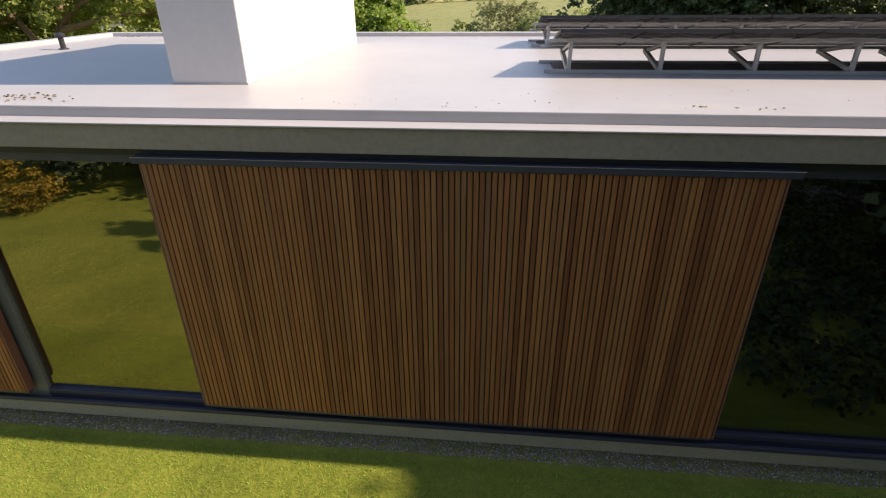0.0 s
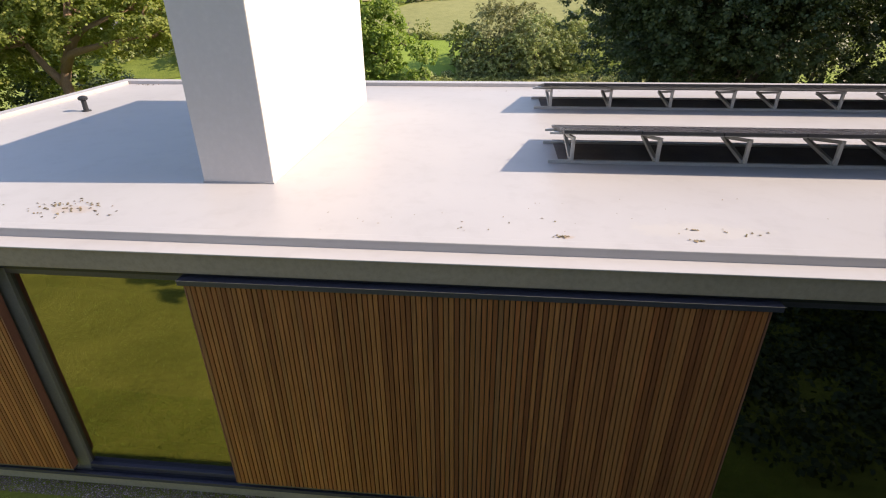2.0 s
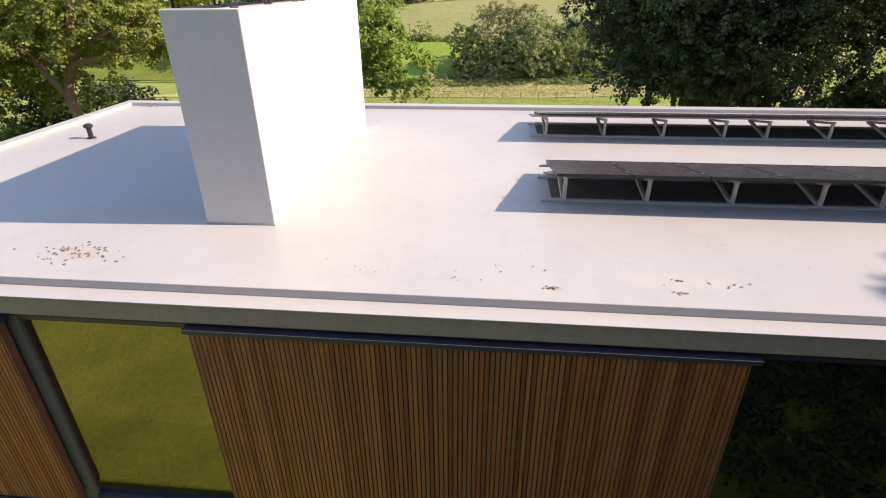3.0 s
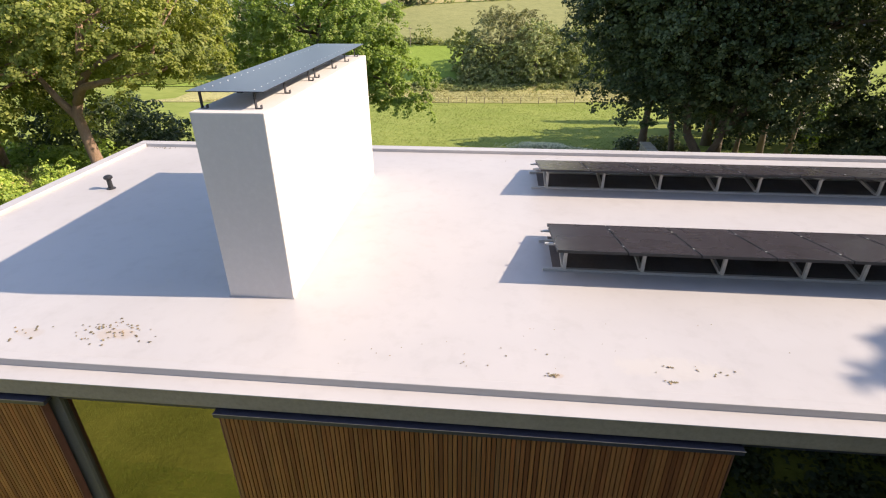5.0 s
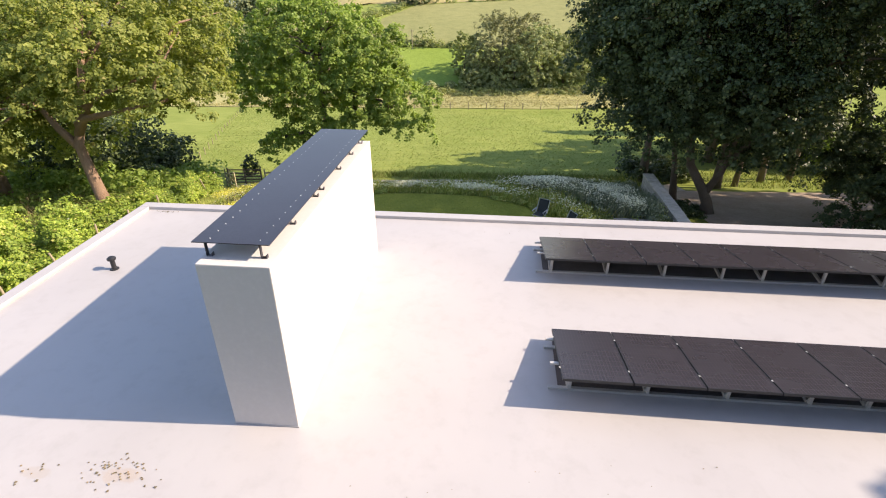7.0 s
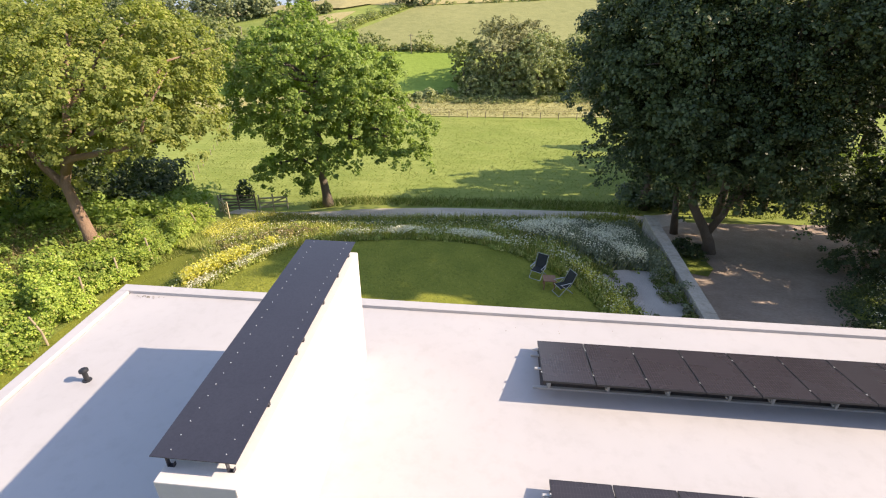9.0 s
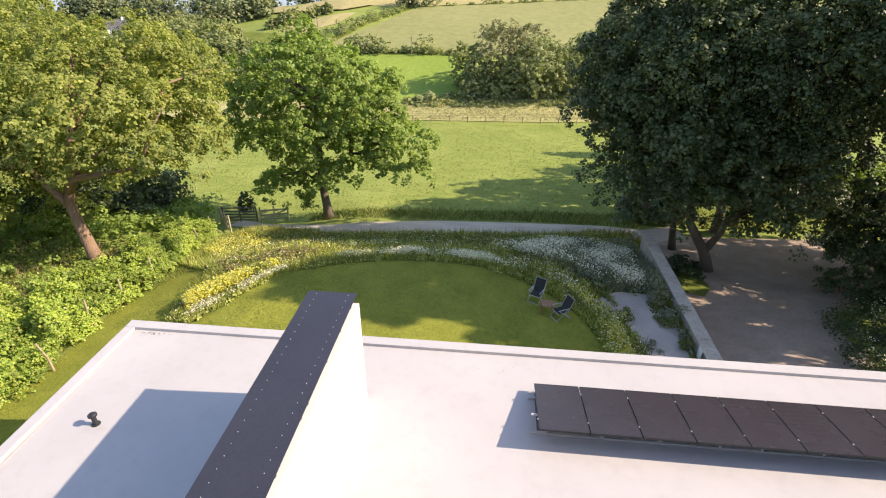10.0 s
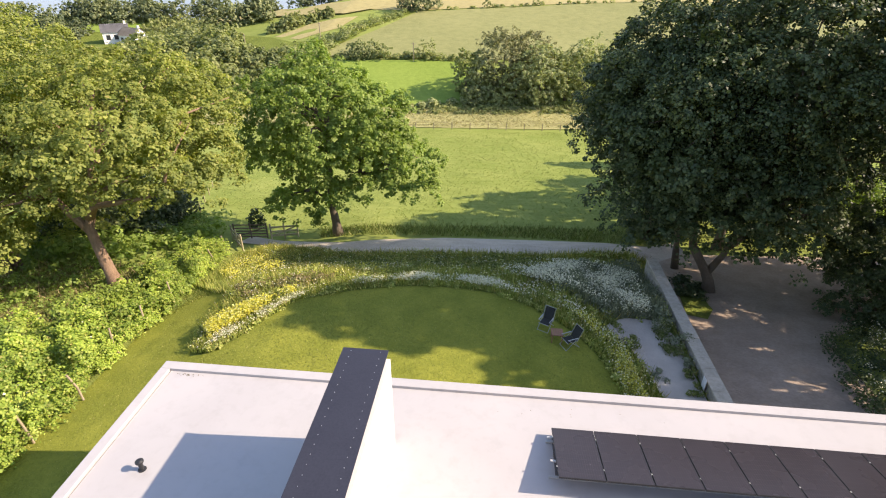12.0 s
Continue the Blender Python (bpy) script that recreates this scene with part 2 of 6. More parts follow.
M = dict(
    membrane=membrane(),
    render=surface("white render", (0.585, 0.548, 0.525), (0.605, 0.568, 0.545), 0.4, 14, 0.85, bumped=0.02, depth=0.002, contrast=(0.2, 0.8), grain=0.95),
    concrete=surface("grey concrete", (0.306, 0.244, 0.172), (0.408, 0.320, 0.231), 0.9, 18, 0.85, bumped=0.25, depth=0.004),
    plinth=surface("plinth concrete", (0.400, 0.342, 0.222), (0.500, 0.432, 0.290), 1.2, 24, 0.9, bumped=0.3, depth=0.004),
    alu=surface("dark aluminium", (0.088, 0.086, 0.122), (0.118, 0.115, 0.158), 1.5, 40, 0.4, 0.55, bumped=0.05, depth=0.001),
    frame_grey=surface("grey window frame", (0.195, 0.185, 0.168), (0.255, 0.243, 0.222), 1.5, 40, 0.45, 0.2, bumped=0.05, depth=0.001),
    steel=surface("galvanised steel", (0.45, 0.45, 0.44), (0.55, 0.54, 0.52), 2.5, 40, 0.55, 0.3, bumped=0.1, depth=0.002),
    anthracite=surface("anthracite sheet", (0.055, 0.054, 0.068), (0.075, 0.074, 0.09), 0.8, 30, 0.30, 0.5, bumped=0.04, depth=0.001),
    rivet=surface("bright rivet", (0.6, 0.6, 0.6), (0.75, 0.75, 0.75), 2, 40, 0.35, 0.7, bumped=0),
    black=surface("black plastic", (0.018, 0.018, 0.02), (0.032, 0.032, 0.036), 4, 60, 0.45, bumped=0.1, depth=0.002),
    rubber=surface("dark mat with panel shadow", (0.095, 0.082, 0.080), (0.160, 0.136, 0.128), 3, 30, 0.9, bumped=0.3, depth=0.003),
    cedar=slat_material(),
    cedar_edge=surface("cedar edge", (0.20, 0.075, 0.045), (0.29, 0.115, 0.07), 2, 14, 0.6, stretch=(4, 4, 0.4), bumped=0.2, depth=0.003),
    glass=glass_material(),
    cells=panel_glass(),
    inside=surface("unlit interior", (0.05, 0.048, 0.045), (0.08, 0.075, 0.07), 0.8, 8, 0.8, bumped=0),
    lawn=surface("mown lawn", (0.164, 0.188, 0.029), (0.296, 0.302, 0.052), 0.75, 9, 0.9, bumped=1.0, depth=0.03, spec=0.1, contrast=(0.35, 0.66)),
    meadow=surface("meadow grass", (0.168, 0.220, 0.047), (0.290, 0.320, 0.092), 0.16, 1.1, 0.95, bumped=0.6, depth=0.12, stretch=(0.35, 1.5, 1), spec=0.05),
    rough_grass=surface("rough grass", (0.101, 0.140, 0.024), (0.202, 0.231, 0.048), 0.3, 5, 0.95, bumped=1.0, depth=0.15, spec=0.1),
    dry_grass=surface("dry grass", (0.310, 0.300, 0.115), (0.480, 0.440, 0.205), 0.12, 1.6, 0.95, bumped=1.0, depth=0.3, stretch=(0.4, 1.6, 1), spec=0.1),
    bright_field=surface("bright pasture", (0.172, 0.250, 0.043), (0.251, 0.321, 0.065), 0.05, 1.2, 0.95, bumped=0.6, depth=0.2, spec=0.1),
    hill_field=surface("stubble field", (0.205, 0.215, 0.082), (0.298, 0.288, 0.122), 0.022, 0.5, 0.95, bumped=0.6, depth=0.3, spec=0.1),
    straw_field=surface("straw field", (0.33, 0.28, 0.12), (0.42, 0.36, 0.17), 0.03, 0.6, 0.95, bumped=0.5, depth=0.3, spec=0.1),
    gravel=surface("pale gravel", (0.350, 0.300, 0.255), (0.620, 0.545, 0.465), 0.8, 38, 0.95, bumped=1.0, depth=0.02),
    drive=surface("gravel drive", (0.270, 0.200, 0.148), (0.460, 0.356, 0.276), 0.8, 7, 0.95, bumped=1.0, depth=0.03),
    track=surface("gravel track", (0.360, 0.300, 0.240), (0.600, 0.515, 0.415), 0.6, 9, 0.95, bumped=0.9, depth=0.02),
    strip=surface("pea gravel", (0.135, 0.112, 0.105), (0.270, 0.232, 0.218), 14, 60, 0.9, bumped=1.0, depth=0.02, contrast=(0.4, 0.62)),
    stone=surface("garden wall stone", (0.250, 0.220, 0.180), (0.460, 0.415, 0.350), 2.2, 9, 0.9, bumped=0.6, depth=0.02),
    coping=surface("wall coping", (0.340, 0.290, 0.225), (0.580, 0.510, 0.410), 1.6, 6, 0.9, bumped=0.4, depth=0.01),
    bark=surface("bark", (0.10, 0.075, 0.05), (0.20, 0.155, 0.115), 1.2, 9, 0.95, bumped=1.0, depth=0.05, stretch=(3, 3, 0.5)),
    bark_warm=surface("reddish bark", (0.20, 0.12, 0.075), (0.36, 0.24, 0.16), 1.2, 9, 0.95, bumped=1.0, depth=0.05, stretch=(3, 3, 0.5)),
    wood=surface("weathered timber", (0.26, 0.20, 0.13), (0.42, 0.34, 0.23), 2, 12, 0.85, bumped=0.4, depth=0.006, stretch=(1, 1, 0.3)),
    pale_wood=surface("pale split timber", (0.400, 0.330, 0.205), (0.560, 0.475, 0.320), 2, 12, 0.85, bumped=0.4, depth=0.006, stretch=(0.750, 0.750, 0.225)),
    dark_wood=surface("old gate timber", (0.128, 0.090, 0.068), (0.225, 0.165, 0.120), 2, 12, 0.9, bumped=0.4, depth=0.006),
    teak=surface("teak", (0.25, 0.115, 0.07), (0.36, 0.18, 0.11), 3, 16, 0.6, bumped=0.2, depth=0.003),
    fabric=surface("dark mesh fabric", (0.015, 0.017, 0.017), (0.028, 0.030, 0.028), 6, 90, 0.8, bumped=0.3, depth=0.002),
    chair_frame=surface("light grey metal", (0.36, 0.37, 0.37), (0.47, 0.48, 0.48), 4, 40, 0.4, 0.4, bumped=0),
    wall_white=surface("whitewash", (0.70, 0.69, 0.66), (0.82, 0.80, 0.77), 0.5, 6, 0.9, bumped=0.1),
    slate=surface("slate roof", (0.16, 0.155, 0.16), (0.25, 0.24, 0.24), 0.6, 5, 0.7, bumped=0.3),
    tan_roof=surface("pale roof tiles", (0.34, 0.28, 0.22), (0.46, 0.39, 0.31), 0.6, 5, 0.8, bumped=0.3),
    # Pale sky tone for the sheet that replaces the low strip of sky.
    sea=surface("sea", (0.260, 0.302, 0.343), (0.281, 0.322, 0.364), 0.01, 0.2, 0.4, bumped=0.1),
    moss=island_mat("moss bits", [(0.0, (0.13, 0.115, 0.075)), (0.5, (0.24, 0.195, 0.125)), (0.8, (0.37, 0.26, 0.165)), (1.0, (0.19, 0.19, 0.085))], 0.95, 0),
    pebble=island_mat("pebbles", [(0, (0.140, 0.093, 0.086)), (0.55, (0.313, 0.221, 0.206)), (0.85, (0.518, 0.387, 0.365)), (1, (0.756, 0.598, 0.566))], 0.85, 0, 2.0, 0.2),
    sycamore=island_mat("sycamore leaves", [(0, (0.232, 0.272, 0.067)), (0.6, (0.314, 0.345, 0.087)), (0.97, (0.391, 0.400, 0.110)), (1, (0.453, 0.380, 0.144))], 0.62, 0.46, 0.35, 0.55, 0.05),
    ash=island_mat("ash leaves", [(0, (0.201, 0.290, 0.064)), (0.6, (0.261, 0.348, 0.078)), (1, (0.322, 0.392, 0.095))], 0.55, 0.42, 0.35, 0.3),
    # Leaf green darkened: the shade under the trees is put into this colour.
    dark_shade_leaf=island_mat("shade-darkened leaves", [(0, (0.058, 0.084, 0.030)), (0.7, (0.082, 0.112, 0.040)), (0.93, (0.122, 0.150, 0.054)), (1, (0.200, 0.220, 0.090))], 0.45, 0.22, 0.3, 0.5, 0.08),
    hedge_leaf=island_mat("hedge leaves", [(0, (0.196, 0.297, 0.047)), (0.6, (0.333, 0.432, 0.072)), (0.95, (0.469, 0.529, 0.110)), (1, (0.615, 0.513, 0.193))], 0.5, 0.32, 0.55, 0.9, 0.06),
    # Far greens below are lifted: distance haze is put into their colour.
    wood_leaf=island_mat("hazy far foliage", [(0, (0.225, 0.262, 0.105)), (0.6, (0.295, 0.325, 0.128)), (1, (0.370, 0.385, 0.165))], 0.7, 0.38, 0.16, 0.8, 0.10),
    wood_dark=island_mat("hazy far dark foliage", [(0, (0.180, 0.218, 0.110)), (0.6, (0.232, 0.262, 0.128)), (1, (0.290, 0.310, 0.150))], 0.7, 0.3, 0.14, 0.9, 0.10),
    copse_dark=island_mat("olive copse foliage", [(0, (0.185, 0.188, 0.087)), (0.6, (0.246, 0.242, 0.110)), (1, (0.325, 0.302, 0.143))], 0.7, 0.2, 0.2, 0.5),
    pale_leaf=island_mat("willow foliage", [(0, (0.250, 0.295, 0.125)), (0.5, (0.365, 0.390, 0.180)), (1, (0.480, 0.480, 0.250))], 0.7, 0.38, 0.25, 0.6, 0.06),
    straw_blade=island_mat("dry grass blades", [(0, (0.30, 0.29, 0.11)), (0.5, (0.42, 0.38, 0.17)), (1, (0.58, 0.50, 0.27))], 0.8, 0.2, 0.12, 0.6),
    lawn_blade=island_mat("rear lawn blades", [(0, (0.130, 0.165, 0.030)), (0.5, (0.210, 0.240, 0.048)), (0.9, (0.290, 0.300, 0.075)), (1, (0.430, 0.390, 0.160))], 0.6, 0.3, 0.9, 0.5),
    meadow_blade=island_mat("meadow blades", [(0, (0.16, 0.215, 0.045)), (0.6, (0.25, 0.30, 0.075)), (1, (0.36, 0.36, 0.13))], 0.7, 0.35, 0.15, 0.6),
    # Lighter than lawn_blade: the front lawn's sunlight is partly in this colour.
    sunny_blade=island_mat("sun-bright front lawn blades", [(0, (0.167, 0.271, 0.029)), (0.5, (0.270, 0.395, 0.049)), (0.9, (0.359, 0.468, 0.081)), (1, (0.512, 0.527, 0.188))], 0.6, 0.35, 0.8, 0.4),
    tall_grass=island_mat("tall grass", [(0, (0.154, 0.201, 0.038)), (0.6, (0.295, 0.312, 0.066)), (1, (0.618, 0.466, 0.167))], 0.7, 0.3, 0.5),
    rough_blade=island_mat("rough grass blades", [(0, (0.10, 0.14, 0.03)), (0.6, (0.18, 0.22, 0.05)), (1, (0.36, 0.33, 0.14))], 0.7, 0.3, 0.5),
    herb=island_mat("border foliage", [(0, (0.236, 0.298, 0.064)), (0.6, (0.402, 0.437, 0.109)), (1, (0.638, 0.575, 0.215))], 0.7, 0.3, 0.6),
    grey_herb=island_mat("silvery foliage", [(0, (0.164, 0.192, 0.111)), (0.6, (0.274, 0.297, 0.180)), (1, (0.400, 0.400, 0.251))], 0.7, 0.2, 0.6),
    litter=island_mat("fallen leaves", [(0, (0.05, 0.035, 0.022)), (0.7, (0.13, 0.085, 0.045)), (1, (0.28, 0.20, 0.10))], 0.85, 0.0),
    brown_grass=island_mat("dry stalks", [(0, (0.14, 0.15, 0.05)), (0.5, (0.26, 0.20, 0.09)), (1, (0.42, 0.33, 0.18))], 0.8, 0.25),
    yellow=island_mat("yellow petals", [(0, (0.52, 0.47, 0.05)), (0.6, (0.66, 0.60, 0.09)), (1, (0.72, 0.70, 0.30))], 0.6, 0.25, 1.0, 0.2),
    orange=island_mat("rusty leaves", [(0, (0.17, 0.11, 0.015)), (0.6, (0.36, 0.25, 0.03)), (1, (0.50, 0.38, 0.06))], 0.6, 0.3, 1.0, 0.4),
    white=island_mat("white petals", [(0, (0.641, 0.609, 0.431)), (1, (0.924, 0.866, 0.654))], 0.6, 0.2, 1.0, 0.2),
)


# ---- mesh helpers ----
def part(name, bm, material, parent=None, label="", smooth=False):
    me = bpy.data.meshes.new(name)
    bm.to_mesh(me)
    bm.free()
    me.materials.append(M[material])
    if smooth:
        me.shade_smooth()
    ob = new(name, me)
    if parent is not None:
        ob.parent = parent
    if label:
        tagged(ob, label)
    return ob


def empty(name, label, category, group="", at=(0, 0, 0)):
    ob = new(name)
    ob.location = at
    ob.empty_display_size = 0.1
    return tagged(ob, label, category, group)


def add_box(bm, lo, hi, bevel=0.0):
    ret = bmesh.ops.create_cube(bm, size=1.0)
    vs = ret["verts"]
    for v in vs:
        v.co = Vector([lo[i] + (v.co[i] + 0.5) * (hi[i] - lo[i]) for i in range(3)])
    if bevel:
        es = list({e for v in vs for e in v.link_edges})
        bmesh.ops.bevel(bm, geom=es, offset=bevel, segments=2, affect="EDGES", profile=0.6)
    return bm


def box(lo, hi, bevel=0.0):
    return add_box(bmesh.new(), lo, hi, bevel)


def add_tube(bm, pts, radii, seg=8):
    """A tapered tube along points."""
    rings = []
    pts = [Vector(p) for p in pts]
    for i, p in enumerate(pts):
        d = (pts[min(i + 1, len(pts) - 1)] - pts[max(i - 1, 0)]).normalized()
        u = d.orthogonal().normalized() if abs(d.z) < 0.99 else Vector((1, 0, 0))
        if abs(d.z) >= 0.6:
            u = Vector((1, 0, 0)) - d * d.x
            u.normalize()
        w = d.cross(u)
        rings.append([bm.verts.new(p + (u * math.cos(a) + w * math.sin(a)) * radii[i]) for a in [2 * math.pi * k / seg for k in range(seg)]])
    for a, b in zip(rings, rings[1:]):
        for k in range(seg):
            bm.faces.new((a[k], a[(k + 1) % seg], b[(k + 1) % seg], b[k]))
    bm.faces.new(rings[0][::-1])
    bm.faces.new(rings[-1])
    return bm


def bar(a, b, w, h=None):
    """A square bar from a to b."""
    bm = bmesh.new()
    a, b = Vector(a), Vector(b)
    d = b - a
    add_box(bm, (-w / 2, -(h or w) / 2, 0), (w / 2, (h or w) / 2, d.length), min(w, h or w) * 0.12)
    bm.transform(Matrix.Translation(a) @ d.to_track_quat("Z", "Y").to_matrix().to_4x4())
    return bm


def quads_mesh(name, verts, material, per=4):
    """One mesh of loose polygons with per corners each; verts: (n * per, 3)."""
    n = len(verts) // per
    me = bpy.data.meshes.new(name)
    me.vertices.add(n * per)
    me.vertices.foreach_set("co", np.asarray(verts, dtype=np.float32).ravel())
    me.loops.add(n * per)
    me.loops.foreach_set("vertex_index", np.arange(n * per, dtype=np.int32))
    me.polygons.add(n)
    me.polygons.foreach_set("loop_start", np.arange(0, n * per, per, dtype=np.int32))
    me.update(calc_edges=True)
    me.materials.append(M[material])
    return me


def unit(v):
    return v / np.maximum(np.linalg.norm(v, axis=1, keepdims=True), 1e-9)


def leaf_quads(rng, centre, normal, size):
    """Pointed leaves with a fold, at centres, facing about the normals."""
    n = len(centre)
    t = unit(np.cross(normal, rng.normal(size=(n, 3))))
    s = np.cross(normal, t)
    L = (size * rng.uniform(0.65, 1.35, n))[:, None]
    w = L * rng.uniform(0.32, 0.46, n)[:, None]
    out = np.empty((n, 4, 3))
    out[:, 0] = centre - t * L * 0.5
    out[:, 1] = centre + s * w + normal * w * 0.25
    out[:, 2] = centre + t * L * 0.5 - normal * L * 0.12
    out[:, 3] = centre - s * w + normal * w * 0.25
    return out.reshape(-1, 3)


def clump_leaves(rng, centres, radii, per, size, flat=0.58, up=0.45, jitter=0.28):
    """Leaves over the upper and outer sides of rounded clumps."""
    c = np.repeat(np.asarray(centres), per, axis=0)
    r = np.repeat(np.asarray(radii), per)[:, None]
    d = unit(rng.normal(size=c.shape) + np.array([0, 0, 0.45]))
    rad = rng.uniform(0.70, 1.06, (len(c), 1)) * (1 + 0.22 * np.sin(d[:, :1] * 7 + c[:, :1] * 3) * np.cos(d[:, 1:2] * 6 + c[:, 1:2]))
    p = c + d * r * rad * np.array([1, 1, flat])
    nrm = unit(d * np.array([1, 1, 1.2]) + np.array([0, 0, up]) + rng.normal(size=c.shape) * jitter)
    return leaf_quads(rng, p, nrm, size)


def spray_leaves(rng, centres, radii, sprays, per, size, droop=0.25, flat=0.7):
    """Leafy twigs: each clump carries flat sprays of leaves on its upper and outer side, with gaps between them."""
    c = np.repeat(np.asarray(centres), sprays, axis=0)
    r = np.repeat(np.asarray(radii), sprays)[:, None]
    d = unit(rng.normal(size=c.shape) + np.array([0, 0, 0.35]))
    p = c + d * r * rng.uniform(0.55, 1.08, r.shape) * np.array([1, 1, flat])
    axis = unit(d * np.array([1, 1, 0.35]) + rng.normal(size=c.shape) * 0.3 + np.array([0, 0, -droop]))
    p, d, axis, r = (np.repeat(a, per, axis=0) for a in (p, d, axis, r))
    side = unit(np.cross(axis, np.array([0, 0, 1.0]) + rng.normal(size=axis.shape) * 0.15))
    u, v = rng.normal(size=(len(p), 1)) * 0.30, rng.normal(size=(len(p), 1)) * 0.20
    q = p + r * (axis * u + side * v) + np.array([0, 0, 1.0]) * r * (rng.normal(size=u.shape) * 0.06 - 0.25 * droop * u * u)
    nrm = unit(d * 0.5 + np.array([0.32, 0, 0.75]) + rng.normal(size=q.shape) * 0.38)
    return leaf_quads(rng, q, nrm, size)


def crown_points(rng, masses, n, inner=0.5):
    """Clump centres in a set of ellipsoid masses (x, y, z, rx, ry, rz), denser towards the outside."""
    vol = np.array([m[3] * m[4] + m[3] * m[5] + m[4] * m[5] for m in masses])
    pick = rng.choice(len(masses), n, p=vol / vol.sum())
    d = unit(rng.normal(size=(n, 3)))
    r = rng.uniform(inner, 1.0, (n, 1)) ** 0.55
    lobes = np.sin(4.0 * np.arctan2(d[:, 1:2], d[:, :1]) + 5.0 * d[:, 2:3]) * np.cos(3.0 * d[:, 2:3] + 2.0 * d[:, :1])
    r = r * (1 + 0.17 * lobes) * (1 + 0.10 * rng.normal(size=(n, 1)))
    mm = np.array(masses)[pick]
    return mm[:, :3] + d * r * mm[:, 3:]


def spread(rng, pts, n):
    """n of the points, evenly spread: each the farthest from those already taken."""
    take = [int(rng.integers(len(pts)))]
    far = np.linalg.norm(pts - pts[take[0]], axis=1)
    for _ in range(n - 1):
        take.append(int(np.argmax(far)))
        far = np.minimum(far, np.linalg.norm(pts - pts[take[-1]], axis=1))
    return np.array(take)


def boughs(rng, masses, n, depth=0.62):
    """Evenly spread bough centres near the outside of a union of masses, with their outward directions."""
    mm = np.array(masses, float)
    pick = rng.choice(len(mm), n * 6, p=(a := mm[:, 3] * mm[:, 4] + mm[:, 3] * mm[:, 5] + mm[:, 4] * mm[:, 5]) / a.sum())
    d = unit(rng.normal(size=(n * 6, 3)))
    p = mm[pick, :3] + d * mm[pick, 3:] * rng.uniform(depth, 0.98, (n * 6, 1)) * (1 + 0.07 * rng.normal(size=(n * 6, 1)))
    inside = np.min(np.linalg.norm((p[:, None, :] - mm[None, :, :3]) / mm[None, :, 3:], axis=2), axis=1)
    keep = inside > depth * 0.9
    p, d = p[keep], d[keep]
    k = spread(rng, p, min(n, len(p)))
    return p[k], d[k]


def bough_leaves(rng, cen, out, radius, tufts, per, leaf, flat=0.36, droop=0.35, jitter=0.35):
    """Each bough is a drooping pad of small tufts, each tuft a cluster of leaves on its upper side."""
    n = len(cen)
    R = radius * rng.uniform(0.6, 1.35, n)
    c, o, R = np.repeat(cen, tufts, axis=0), np.repeat(out, tufts, axis=0), np.repeat(R, tufts)[:, None]
    axis = unit(np.array([0, 0, 0.85]) + o * np.array([0.55, 0.55, 0.45]) + rng.normal(size=c.shape) * 0.05)
    u = unit(np.cross(axis, np.array([0.3, 1.0, 0.1])))
    v = np.cross(axis, u)
    a, q = rng.uniform(0, 2 * np.pi, R.shape), np.sqrt(rng.uniform(0, 1, R.shape))
    tc = c + R * q * (u * np.cos(a) + v * np.sin(a)) + axis * R * flat * (1 - q * q + 0.35 * rng.normal(size=R.shape)) - np.array([0, 0, 1.0]) * R * droop * q * q
    tr = radius * 0.30 * rng.uniform(0.6, 1.4, (len(tc), 1))
    tc, tr, axis = np.repeat(tc, per, axis=0), np.repeat(tr, per, axis=0), np.repeat(axis, per, axis=0)
    d = unit(rng.normal(size=tc.shape) + axis * 0.7)
    p = tc + d * tr * rng.uniform(0.45, 1.1, tr.shape) * np.array([1, 1, 0.8])
    nrm = unit(d * 0.6 + axis * 0.55 + rng.normal(size=p.shape) * jitter)
    return leaf_quads(rng, p, nrm, leaf)


